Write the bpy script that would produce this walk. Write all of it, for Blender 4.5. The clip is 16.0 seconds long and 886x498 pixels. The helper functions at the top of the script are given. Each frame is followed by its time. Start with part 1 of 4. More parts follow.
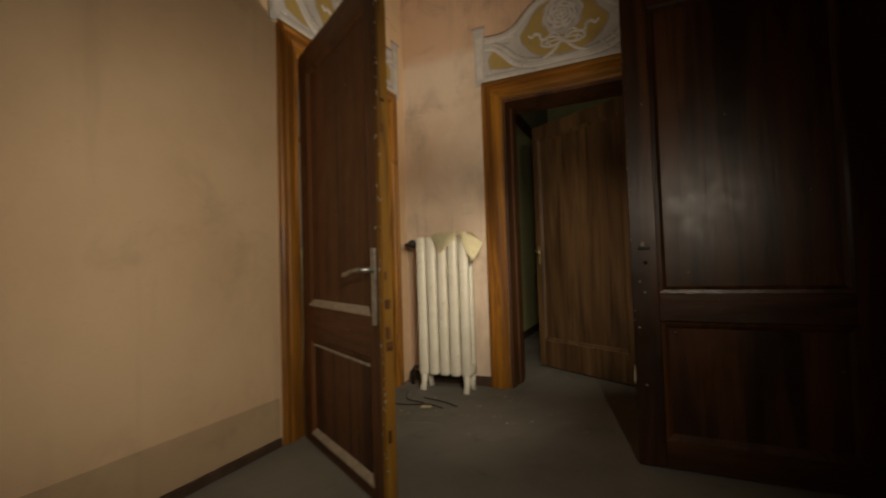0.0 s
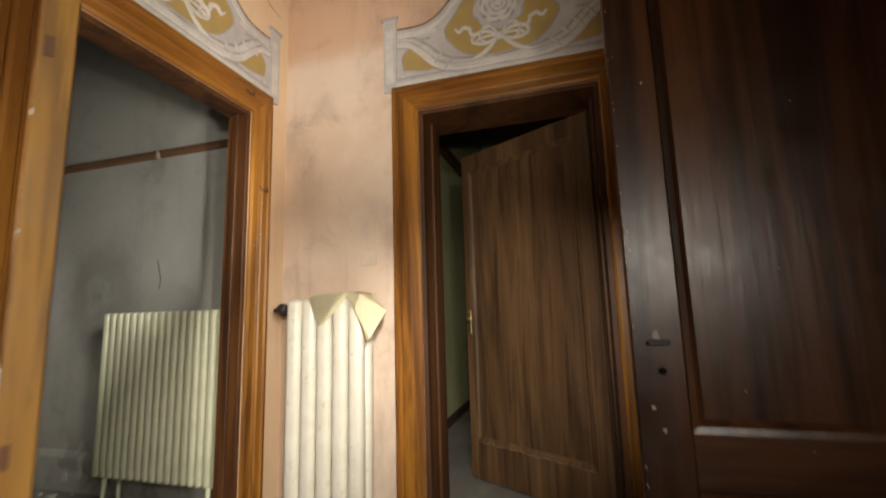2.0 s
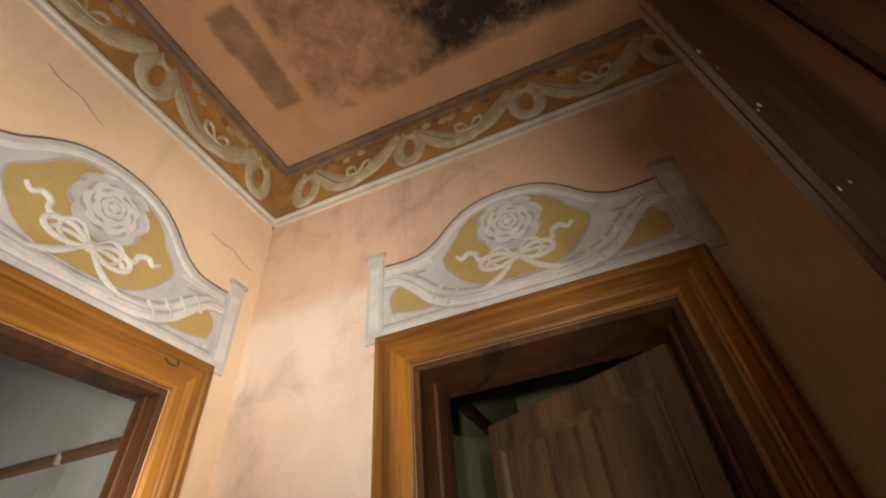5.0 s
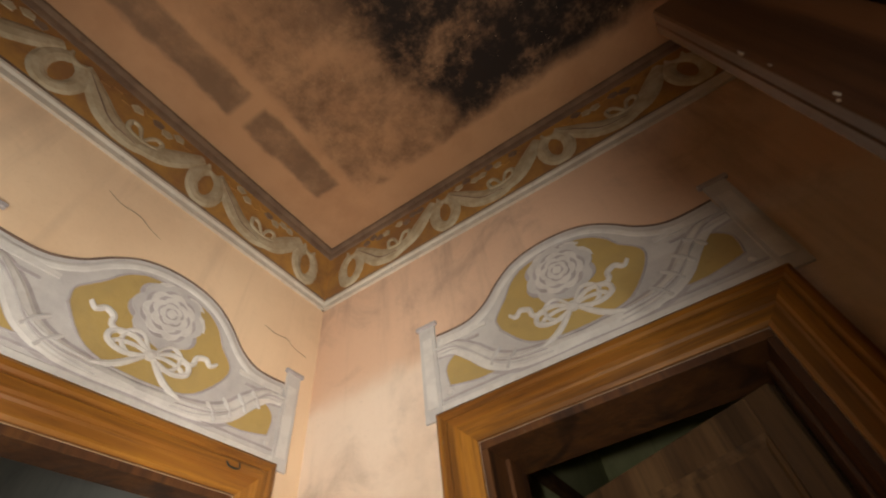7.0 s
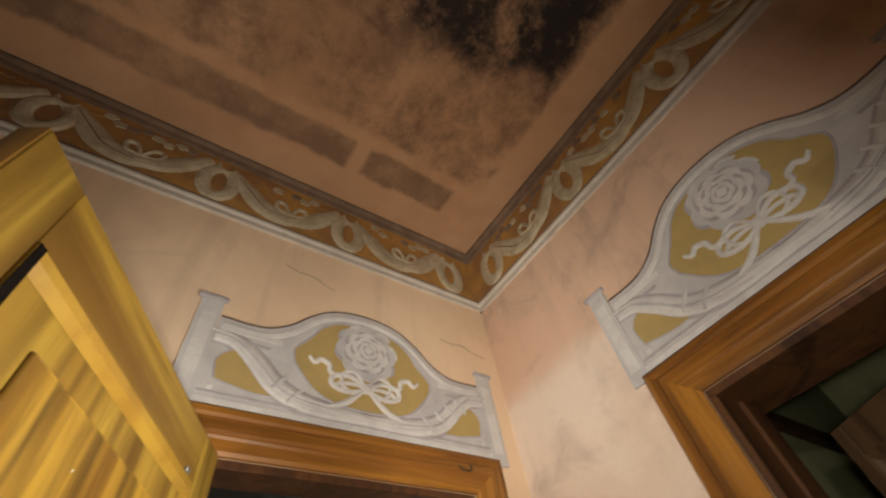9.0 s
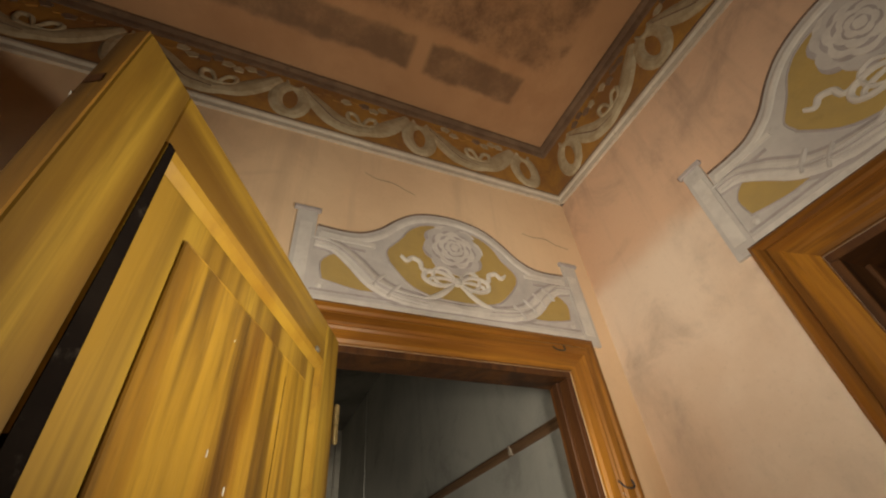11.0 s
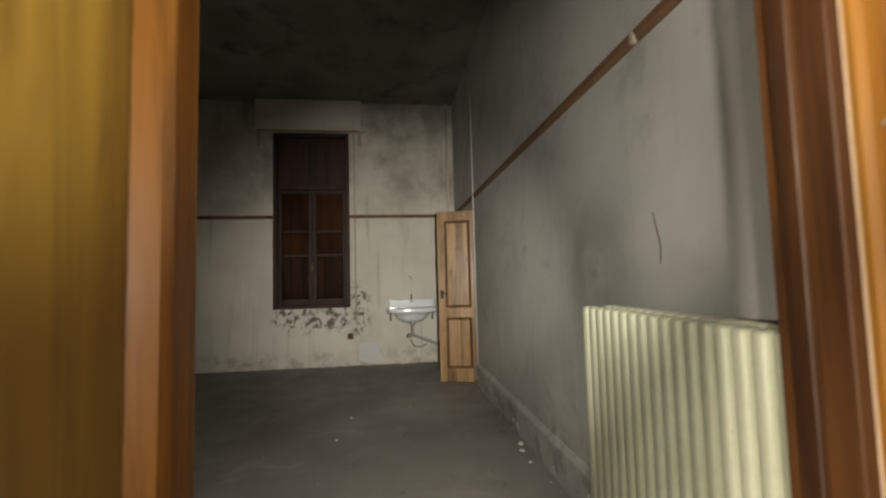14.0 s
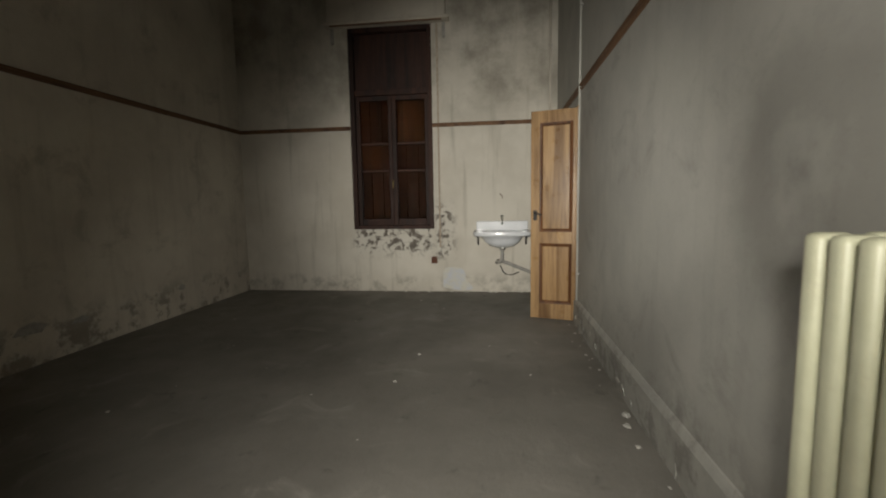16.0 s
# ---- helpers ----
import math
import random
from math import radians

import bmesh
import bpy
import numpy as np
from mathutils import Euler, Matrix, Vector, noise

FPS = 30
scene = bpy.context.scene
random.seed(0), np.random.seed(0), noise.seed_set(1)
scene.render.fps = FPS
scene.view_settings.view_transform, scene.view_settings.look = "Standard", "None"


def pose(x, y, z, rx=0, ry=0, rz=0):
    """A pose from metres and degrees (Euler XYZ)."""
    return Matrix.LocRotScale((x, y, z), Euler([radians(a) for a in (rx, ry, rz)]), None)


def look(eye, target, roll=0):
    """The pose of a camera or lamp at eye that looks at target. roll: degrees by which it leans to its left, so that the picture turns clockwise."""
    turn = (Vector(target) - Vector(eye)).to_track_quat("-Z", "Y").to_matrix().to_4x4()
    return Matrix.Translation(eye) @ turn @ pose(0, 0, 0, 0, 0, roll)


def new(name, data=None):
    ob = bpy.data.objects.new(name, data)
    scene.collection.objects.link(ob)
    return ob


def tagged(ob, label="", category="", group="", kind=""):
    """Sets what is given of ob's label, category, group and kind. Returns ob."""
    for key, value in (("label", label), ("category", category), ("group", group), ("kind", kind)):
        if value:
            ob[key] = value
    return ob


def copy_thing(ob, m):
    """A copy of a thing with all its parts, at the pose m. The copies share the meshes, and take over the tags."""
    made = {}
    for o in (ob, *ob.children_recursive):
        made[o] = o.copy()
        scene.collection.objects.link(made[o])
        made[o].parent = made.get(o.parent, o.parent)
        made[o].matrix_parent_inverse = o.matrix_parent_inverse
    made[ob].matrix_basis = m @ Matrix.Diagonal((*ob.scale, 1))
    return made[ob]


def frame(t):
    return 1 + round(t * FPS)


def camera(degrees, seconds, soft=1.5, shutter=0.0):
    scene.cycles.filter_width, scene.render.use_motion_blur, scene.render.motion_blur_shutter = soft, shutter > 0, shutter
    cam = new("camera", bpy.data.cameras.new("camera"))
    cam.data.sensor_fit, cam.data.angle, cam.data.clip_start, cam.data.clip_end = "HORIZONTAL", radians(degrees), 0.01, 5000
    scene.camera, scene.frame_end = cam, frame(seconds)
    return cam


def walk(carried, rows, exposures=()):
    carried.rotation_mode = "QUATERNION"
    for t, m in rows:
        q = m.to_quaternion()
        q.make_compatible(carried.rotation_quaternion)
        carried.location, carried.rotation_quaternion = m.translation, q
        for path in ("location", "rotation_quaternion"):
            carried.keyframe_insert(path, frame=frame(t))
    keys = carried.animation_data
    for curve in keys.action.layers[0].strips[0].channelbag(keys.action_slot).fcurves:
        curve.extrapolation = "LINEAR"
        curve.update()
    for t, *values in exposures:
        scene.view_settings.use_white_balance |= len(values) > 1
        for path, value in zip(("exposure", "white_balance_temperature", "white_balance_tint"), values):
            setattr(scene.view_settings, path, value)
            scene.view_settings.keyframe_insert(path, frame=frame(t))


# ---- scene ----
cam = camera(91.5, 16.0, 2.0, 0.5)
PATH = [
    (0, (0.274, 0.034, 0.949), (-0.574, 1.844, 1.02), -1.8),
    (0.5, (0.25, 0.248, 0.964), (-0.437, 2.125, 1.038), -1.8),
    (1, (0.212, 0.518, 0.991), (-0.501, 2.384, 1.078), 0.0),
    (1.5, (0.146, 0.8, 0.998), (-0.483, 2.694, 1.128), 0.3),
    (2, (0.08, 1.053, 1.083), (-0.482, 2.951, 1.369), -1.7),
    (2.5, (0.07, 1.27, 1.156), (-0.553, 3.1, 1.668), -2.2),
    (3, (0.098, 1.446, 1.273), (-0.601, 3.168, 2.012), -2.2),
    (3.5, (0.062, 1.569, 1.346), (-0.594, 3.225, 2.255), -2.5),
    (4, (-0.018, 1.725, 1.413), (-0.553, 3.289, 2.538), -3.7),
    (4.5, (-0.044, 1.807, 1.447), (-0.523, 3.306, 2.682), -5.6),
    (6.8, (-0.028, 1.848, 1.527), (-0.584, 3.063, 3.015), -8.7),
    (7, (-0.04, 1.869, 1.523), (-0.619, 3.045, 3.034), -9.0),
    (7.5, (-0.079, 1.821, 1.527), (-0.716, 2.955, 3.046), -10.8),
    (8, (-0.101, 1.803, 1.522), (-0.858, 2.847, 3.05), -10.5),
    (8.5, (-0.122, 1.78, 1.522), (-0.975, 2.727, 3.064), -11.3),
    (9, (-0.16, 1.742, 1.516), (-1.097, 2.598, 3.062), -11.8),
    (9.2, (-0.168, 1.74, 1.507), (-1.158, 2.559, 3.04), -11.3),
    (11.3, (-0.246, 1.715, 1.468), (-1.626, 2.408, 2.738), -6.6),
    (11.5, (-0.256, 1.712, 1.459), (-1.647, 2.412, 2.714), -7.1),
    (12, (-0.273, 1.76, 1.424), (-1.803, 2.405, 2.539), -4.8),
    (12.5, (-0.43, 1.841, 1.378), (-2.091, 2.483, 2.288), -3.7),
    (13, (-0.595, 1.965, 1.335), (-2.407, 2.589, 1.907), -2.2),
    (13.5, (-0.779, 2.106, 1.284), (-2.69, 2.589, 1.626), -2.0),
    (14, (-0.988, 2.21, 1.248), (-2.968, 2.459, 1.382), -1.5),
    (14.5, (-1.226, 2.254, 1.221), (-3.212, 2.484, 1.227), -1.5),
    (15, (-1.439, 2.311, 1.205), (-3.428, 2.48, 1.078), -2.0),
    (15.5, (-1.63, 2.391, 1.188), (-3.618, 2.3, 0.983), -1.5),
    (16, (-1.819, 2.452, 1.182), (-3.793, 2.208, 0.973), -1.0),
]
EXPOSURES = [(0, -1.45, 7800, 10), (0.5, -0.98, 7400, 10), (1, -0.4, 6900, 10), (1.5, -0.22, 6600, 10), (2, -0.28, 6600, 10), (2.5, -0.22, 6800, 10), (3, 0.02, 6800, 10),
             (3.5, 0.05, 6700, 10), (4.5, 0.18, 6400, 10), (7, -0.1, 6400, 10), (8, -0.18, 6400, 10), (9, -0.34, 6400, 10), (11.5, -0.72, 7600, 10), (12.5, -0.86, 7700, 10),
             (13, -0.42, 7300, 10), (13.5, -0.25, 6800, 10), (14.2, 0.0, 6600, 10), (15, 0.0, 6500, 10), (16, 0.12, 6500, 10)]
walk(cam, [(t, look(eye, target, roll)) for t, eye, target, roll in PATH], EXPOSURES)

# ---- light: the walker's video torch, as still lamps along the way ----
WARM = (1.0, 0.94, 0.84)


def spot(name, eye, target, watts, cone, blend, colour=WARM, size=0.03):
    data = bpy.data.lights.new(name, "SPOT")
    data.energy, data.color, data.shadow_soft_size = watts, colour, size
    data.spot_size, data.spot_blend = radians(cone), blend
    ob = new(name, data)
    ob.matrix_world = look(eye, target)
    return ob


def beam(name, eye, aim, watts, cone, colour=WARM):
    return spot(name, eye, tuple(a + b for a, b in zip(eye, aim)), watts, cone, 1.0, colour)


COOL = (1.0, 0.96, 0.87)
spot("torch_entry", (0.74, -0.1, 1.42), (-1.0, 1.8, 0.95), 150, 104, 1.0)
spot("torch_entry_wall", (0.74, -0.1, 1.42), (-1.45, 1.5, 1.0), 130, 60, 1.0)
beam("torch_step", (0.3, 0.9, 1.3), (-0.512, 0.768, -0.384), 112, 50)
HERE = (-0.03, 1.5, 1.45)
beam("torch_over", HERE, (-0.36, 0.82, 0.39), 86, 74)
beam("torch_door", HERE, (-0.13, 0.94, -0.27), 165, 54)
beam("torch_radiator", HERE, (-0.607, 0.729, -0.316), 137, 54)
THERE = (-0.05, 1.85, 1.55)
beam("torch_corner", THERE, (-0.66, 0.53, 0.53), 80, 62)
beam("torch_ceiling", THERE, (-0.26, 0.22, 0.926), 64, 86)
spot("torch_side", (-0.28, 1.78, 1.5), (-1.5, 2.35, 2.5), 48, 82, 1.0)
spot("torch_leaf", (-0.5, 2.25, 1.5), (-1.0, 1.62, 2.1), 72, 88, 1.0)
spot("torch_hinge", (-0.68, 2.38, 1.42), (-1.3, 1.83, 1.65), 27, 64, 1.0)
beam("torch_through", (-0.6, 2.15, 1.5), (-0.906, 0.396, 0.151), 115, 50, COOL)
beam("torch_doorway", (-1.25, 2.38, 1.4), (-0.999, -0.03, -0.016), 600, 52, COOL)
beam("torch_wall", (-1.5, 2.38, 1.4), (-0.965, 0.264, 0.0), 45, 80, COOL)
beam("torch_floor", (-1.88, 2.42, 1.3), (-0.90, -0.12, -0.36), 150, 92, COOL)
world = bpy.data.worlds.new("night")
world.use_nodes = True
world.node_tree.nodes["Background"].inputs["Color"].default_value = (0.02, 0.022, 0.028, 1)
world.node_tree.nodes["Background"].inputs["Strength"].default_value = 0.01
scene.world = world


# ---- materials ----
class Nodes:
    def __init__(self, name):
        self.m = bpy.data.materials.new(name)
        self.m.use_nodes = True
        self.t = self.m.node_tree
        self.b = self.t.nodes["Principled BSDF"]
        tc = self.add("ShaderNodeTexCoord")
        self.obj = tc.outputs["Object"]
        geo = self.add("ShaderNodeNewGeometry")
        self.pos = geo.outputs["Position"]
        self.island = geo.outputs["Random Per Island"]
        self.rand = self.add("ShaderNodeObjectInfo").outputs["Random"]

    def add(self, kind):
        return self.t.nodes.new(kind)

    def link(self, a, b):
        self.t.links.new(a, b)

    def put(self, socket, value):
        if isinstance(value, bpy.types.NodeSocket):
            self.link(value, socket)
        elif isinstance(value, tuple) and len(value) == 3 and socket.type == "RGBA":
            socket.default_value = (*value, 1)
        else:
            socket.default_value = value

    def scaled(self, src, s, offset=None):
        n = self.add("ShaderNodeMapping")
        self.link(src, n.inputs["Vector"])
        n.inputs["Scale"].default_value = s if isinstance(s, tuple) else (s, s, s)
        if offset is not None:
            self.put(n.inputs["Location"], offset)
        return n.outputs["Vector"]

    def noise(self, src, scale, detail=5, rough=0.55, distortion=0.0):
        n = self.add("ShaderNodeTexNoise")
        self.link(src, n.inputs["Vector"])
        n.inputs["Scale"].default_value, n.inputs["Detail"].default_value = scale, detail
        n.inputs["Roughness"].default_value, n.inputs["Distortion"].default_value = rough, distortion
        return n.outputs["Fac"]

    def ramp(self, fac, a, b, lo=0.0, hi=1.0):
        n = self.add("ShaderNodeMapRange")
        n.interpolation_type = "SMOOTHSTEP"
        self.link(fac, n.inputs["Value"])
        n.inputs["From Min"].default_value, n.inputs["From Max"].default_value = a, b
        n.inputs["To Min"].default_value, n.inputs["To Max"].default_value = lo, hi
        return n.outputs["Result"]

    def math(self, op, a, b=0.0):
        n = self.add("ShaderNodeMath")
        n.operation = op
        self.put(n.inputs[0], a)
        self.put(n.inputs[1], b)
        return n.outputs[0]

    def mix(self, fac, a, b, mode="MIX"):
        n = self.add("ShaderNodeMix")
        n.data_type, n.blend_type = "RGBA", mode
        self.put(n.inputs[0], fac)
        self.put(n.inputs[6], a)
        self.put(n.inputs[7], b)
        return n.outputs[2]

    def axes(self, src):
        n = self.add("ShaderNodeSeparateXYZ")
        self.link(src, n.inputs[0])
        return n.outputs

    def finish(self, colour, rough=0.8, bump=None, depth=0.002, metal=0.0, spec=0.5):
        self.put(self.b.inputs["Base Color"], colour)
        self.put(self.b.inputs["Roughness"], rough)
        self.b.inputs["Metallic"].default_value = metal
        self.b.inputs["Specular IOR Level"].default_value = spec
        if bump is not None:
            n = self.add("ShaderNodeBump")
            n.inputs["Strength"].default_value, n.inputs["Distance"].default_value = 0.8, depth
            self.link(bump, n.inputs["Height"])
            self.link(n.outputs[0], self.b.inputs["Normal"])
        return self.m


def plaster(name, base, second, stain, amount=0.5, drips=0.5, upper=None, edge=2.62, low=0.0, smear=None, smoke=None):
    n = Nodes(name)
    cloud = n.ramp(n.noise(n.pos, 1.3, 6, 0.6), 0.35, 0.68)
    col = n.mix(cloud, base, second)
    if upper:
        z = n.math("ADD", n.axes(n.pos)[2], n.math("MULTIPLY", n.noise(n.pos, 3.0, 3), 0.22))
        col = n.mix(n.ramp(z, edge + 0.05, edge + 0.2), col, upper)
    blot = n.ramp(n.noise(n.pos, 2.4, 8, 0.68, 0.6), 0.52, 0.74, 0.0, amount)
    col = n.mix(blot, col, stain)
    streak = n.ramp(n.noise(n.scaled(n.pos, (5.0, 5.0, 0.45)), 1.6, 6, 0.6), 0.5, 0.75, 0.0, drips)
    col = n.mix(streak, col, stain)
    if low:
        foot = n.math("MULTIPLY", n.ramp(n.axes(n.pos)[2], 0.15, 0.5, 1.0, 0.0), n.ramp(n.noise(n.pos, 4.5, 7, 0.7), 0.48, 0.6, 0.0, low))
        col = n.mix(foot, col, stain)
    if smoke:
        plume = n.ramp(n.noise(n.scaled(n.pos, (1.7, 1.7, 0.9), (0.4, 0.0, 0.35)), 1.5, 7, 0.6, 0.15), 0.48, 0.74, 0.0, 0.44)
        col = n.mix(plume, col, smoke)
    if smear:
        away = n.add("ShaderNodeVectorMath")
        away.operation = "DISTANCE"
        n.link(n.pos, away.inputs[0])
        away.inputs[1].default_value = smear
        d = n.math("ADD", away.outputs["Value"], n.math("MULTIPLY", n.noise(n.pos, 5, 6, 0.65), 0.35))
        ring = n.math("MULTIPLY", n.ramp(d, 0.22, 0.36), n.ramp(d, 0.42, 0.62, 1.0, 0.0))
        col = n.mix(n.math("MULTIPLY", ring, 0.36), col, stain)
        col = n.mix(n.ramp(d, 0.16, 0.26, 0.4, 0.0), col, stain)
    grain = n.noise(n.pos, 60, 4, 0.7)
    col = n.mix(n.ramp(grain, 0.55, 0.8, 0.0, 0.25), col, stain)
    bump = n.math("ADD", n.noise(n.pos, 9, 6, 0.6), n.math("MULTIPLY", grain, 0.25))
    return n.finish(col, 0.9, bump, 0.003, spec=0.25)


def wood(name, dark, mid, light, along="z", gloss=0.35, dusty=0.12, scale=1.0, streak=0.50):
    n = Nodes(name)
    stretch = {"z": (1, 1, 0.06), "x": (0.06, 1, 1), "y": (1, 0.06, 1)}[along]
    off = n.add("ShaderNodeCombineXYZ")
    for i in range(3):
        n.link(n.math("MULTIPLY", n.rand, 7.0 + 3 * i), off.inputs[i])
    src = n.scaled(n.obj, tuple(s * scale for s in stretch), off.outputs[0])
    wide = n.noise(src, 5.5, 4, 0.6, 1.4)
    fine = n.noise(src, 42, 6, 0.7, 0.5)
    col = n.mix(n.ramp(wide, 0.33, 0.68), mid, light)
    col = n.mix(n.ramp(fine, 0.48, 0.75, 0.0, 0.5), col, dark)
    col = n.mix(n.ramp(n.noise(src, 3.2, 4, 0.55, 1.8), streak, streak + 0.18, 0.0, 0.85), col, dark)
    col = n.mix(n.ramp(n.noise(src, 15, 5, 0.65, 0.9), 0.47, 0.66, 0.0, 0.55), col, dark)
    worn = n.ramp(n.noise(n.obj, 14, 8, 0.75), 0.66, 0.74, 0.0, dusty)
    col = n.mix(worn, col, (0.42, 0.36, 0.28))
    rough = n.math("ADD", gloss, n.math("MULTIPLY", n.noise(n.obj, 11, 5, 0.6), 0.3))
    return n.finish(col, rough, n.math("ADD", fine, n.math("MULTIPLY", wide, 0.4)), 0.0012, spec=0.4)


def painted(name, base, second, rough=0.85, grime=(0.12, 0.1, 0.08), amount=0.4, scale=9.0, depth=0.002, spec=0.3):
    n = Nodes(name)
    col = n.mix(n.ramp(n.noise(n.pos, scale, 6, 0.65), 0.36, 0.66), base, second)
    col = n.mix(n.ramp(n.noise(n.pos, scale * 2.3, 8, 0.7), 0.56, 0.76, 0.0, amount), col, grime)
    return n.finish(col, rough, n.noise(n.pos, 45, 5, 0.6), depth, spec=spec)


def plain_metal(name, base, rough=0.4, metal=1.0):
    n = Nodes(name)
    col = n.mix(n.ramp(n.noise(n.pos, 40, 6, 0.7), 0.45, 0.7), base, tuple(c * 0.55 for c in base))
    return n.finish(col, n.ramp(n.noise(n.pos, 25, 4), 0.3, 0.7, rough, rough + 0.25), metal=metal)


PEACH = plaster("peach_plaster", (0.74, 0.535, 0.345), (0.66, 0.46, 0.29), (0.38, 0.26, 0.18), 0.3, 0.28)
PINK = plaster("pink_plaster", (0.74, 0.59, 0.46), (0.63, 0.46, 0.33), (0.30, 0.22, 0.165), 0.5, 0.42, (0.64, 0.42, 0.285), smoke=(0.20, 0.155, 0.125))
TAN = plaster("tan_plaster", (0.53, 0.385, 0.245), (0.47, 0.33, 0.205), (0.28, 0.19, 0.13), 0.3, 0.25)
GREY = plaster("grey_plaster", (0.45, 0.44, 0.395), (0.37, 0.362, 0.328), (0.19, 0.18, 0.16), 0.45, 0.15, low=0.6)
SMEARED = plaster("smeared_grey_plaster", (0.45, 0.44, 0.395), (0.37, 0.362, 0.328), (0.17, 0.16, 0.14), 0.4, 0.15, low=0.6, smear=(-3.03, 3.225, 1.25))
CREAMY = plaster("cream_plaster", (0.60, 0.56, 0.48), (0.50, 0.46, 0.395), (0.22, 0.20, 0.165), 0.45, 0.2, low=0.85)
GREEN = plaster("green_plaster", (0.58, 0.57, 0.29), (0.50, 0.50, 0.25), (0.2, 0.21, 0.12), 0.3, 0.3)
GREY_CEILING = plaster("grey_ceiling_plaster", (0.22, 0.21, 0.18), (0.15, 0.14, 0.12), (0.05, 0.05, 0.045), 0.7, 0.0)

FRAME = wood("casing_wood", (0.05, 0.016, 0.004), (0.22, 0.08, 0.011), (0.40, 0.17, 0.020), "z", 0.30, 0.35)
FRAME_H = wood("casing_wood_level", (0.05, 0.016, 0.004), (0.22, 0.08, 0.011), (0.40, 0.17, 0.020), "x", 0.30, 0.35)
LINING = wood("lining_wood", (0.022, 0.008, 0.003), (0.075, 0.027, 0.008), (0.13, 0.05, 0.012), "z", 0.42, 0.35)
DARK = wood("dark_door_wood", (0.018, 0.007, 0.003), (0.060, 0.023, 0.009), (0.105, 0.040, 0.014), "z", 0.19, 0.15)
DARK_H = wood("dark_door_wood_level", (0.018, 0.007, 0.003), (0.062, 0.024, 0.009), (0.105, 0.040, 0.014), "x", 0.19, 0.15)
WORN = wood("worn_door_wood", (0.024, 0.012, 0.006), (0.098, 0.050, 0.021), (0.175, 0.095, 0.040), "z", 0.42, 0.3)
RED = wood("red_brown_door_wood", (0.028, 0.010, 0.005), (0.095, 0.036, 0.014), (0.15, 0.06, 0.022), "z", 0.34, 0.3)
RED_H = wood("red_brown_door_wood_level", (0.028, 0.010, 0.005), (0.095, 0.036, 0.014), (0.15, 0.06, 0.022), "x", 0.34, 0.3)
GOLD = wood("golden_door_wood", (0.08, 0.036, 0.006), (0.25, 0.14, 0.018), (0.40, 0.252, 0.034), "z", 0.33, 0.15, 0.8)
GOLD_H = wood("golden_door_wood_level", (0.11, 0.05, 0.008), (0.26, 0.148, 0.018), (0.40, 0.252, 0.034), "x", 0.33, 0.15, 0.8)
YELLOW = wood("bare_yellow_edge", (0.05, 0.02, 0.005), (0.23, 0.105, 0.013), (0.35, 0.185, 0.022), "z", 0.5, 0.8)
GOLD_PANEL = wood("golden_panel_wood", (0.024, 0.010, 0.004), (0.175, 0.08, 0.010), (0.35, 0.20, 0.024), "z", 0.22, 0.12, 1.1, 0.445)
BEAD = painted("golden_bead_varnish", (0.34, 0.20, 0.026), (0.25, 0.13, 0.017), 0.3, (0.10, 0.05, 0.012), 0.5, 6, 0.0006, 0.5)
HONEY = wood("honey_door_wood", (0.10, 0.05, 0.02), (0.25, 0.145, 0.062), (0.36, 0.23, 0.11), "z", 0.16, 0.3)
WINDOW = wood("dark_window_wood", (0.007, 0.003, 0.002), (0.026, 0.009, 0.005), (0.045, 0.016, 0.008), "z", 0.5, 0.03)
SHUTTER = wood("red_shutter_wood", (0.020, 0.006, 0.003), (0.085, 0.026, 0.010), (0.14, 0.045, 0.016), "z", 0.5, 0.2)
ORANGE = wood("orange_board_wood", (0.04, 0.012, 0.005), (0.13, 0.04, 0.013), (0.19, 0.065, 0.02), "z", 0.5, 0.2)
RAIL = wood("picture_rail_wood", (0.04, 0.018, 0.009), (0.12, 0.062, 0.03), (0.19, 0.105, 0.052), "x", 0.5, 0.3)

IVORY = painted("ivory_radiator_paint", (0.80, 0.76, 0.65), (0.74, 0.69, 0.57), 0.42, (0.30, 0.20, 0.11), 0.5, 11, 0.001, 0.5)
CREAM = painted("cream_radiator_paint", (0.64, 0.64, 0.46), (0.57, 0.57, 0.40), 0.4, (0.30, 0.25, 0.15), 0.3, 8, 0.001, 0.5)
LILAC = painted("lilac_grey_paint", (0.51, 0.475, 0.44), (0.44, 0.405, 0.38), 0.9, (0.27, 0.235, 0.21), 0.35, 7)
PALE = painted("pale_ribbon_paint", (0.60, 0.56, 0.51), (0.52, 0.48, 0.44), 0.9, (0.34, 0.30, 0.26), 0.35, 14)
SHADE = painted("shaded_ribbon_paint", (0.40, 0.355, 0.345), (0.33, 0.29, 0.275), 0.9, (0.22, 0.185, 0.16), 0.4, 14)
OCHRE = painted("ochre_field_paint", (0.42, 0.29, 0.10), (0.37, 0.26, 0.10), 0.9, (0.22, 0.15, 0.06), 0.35, 5)
OUTLINE = painted("dark_outline_paint", (0.12, 0.075, 0.055), (0.17, 0.11, 0.08), 0.9, (0.06, 0.04, 0.03), 0.4, 12)
BAND = painted("frieze_ochre_paint", (0.44, 0.225, 0.05), (0.26, 0.125, 0.045), 0.9, (0.10, 0.06, 0.035), 0.55, 3.0)
CREAM_LINE = painted("cream_moulding_paint", (0.56, 0.49, 0.40), (0.47, 0.40, 0.32), 0.9, (0.2, 0.16, 0.12), 0.5, 7)
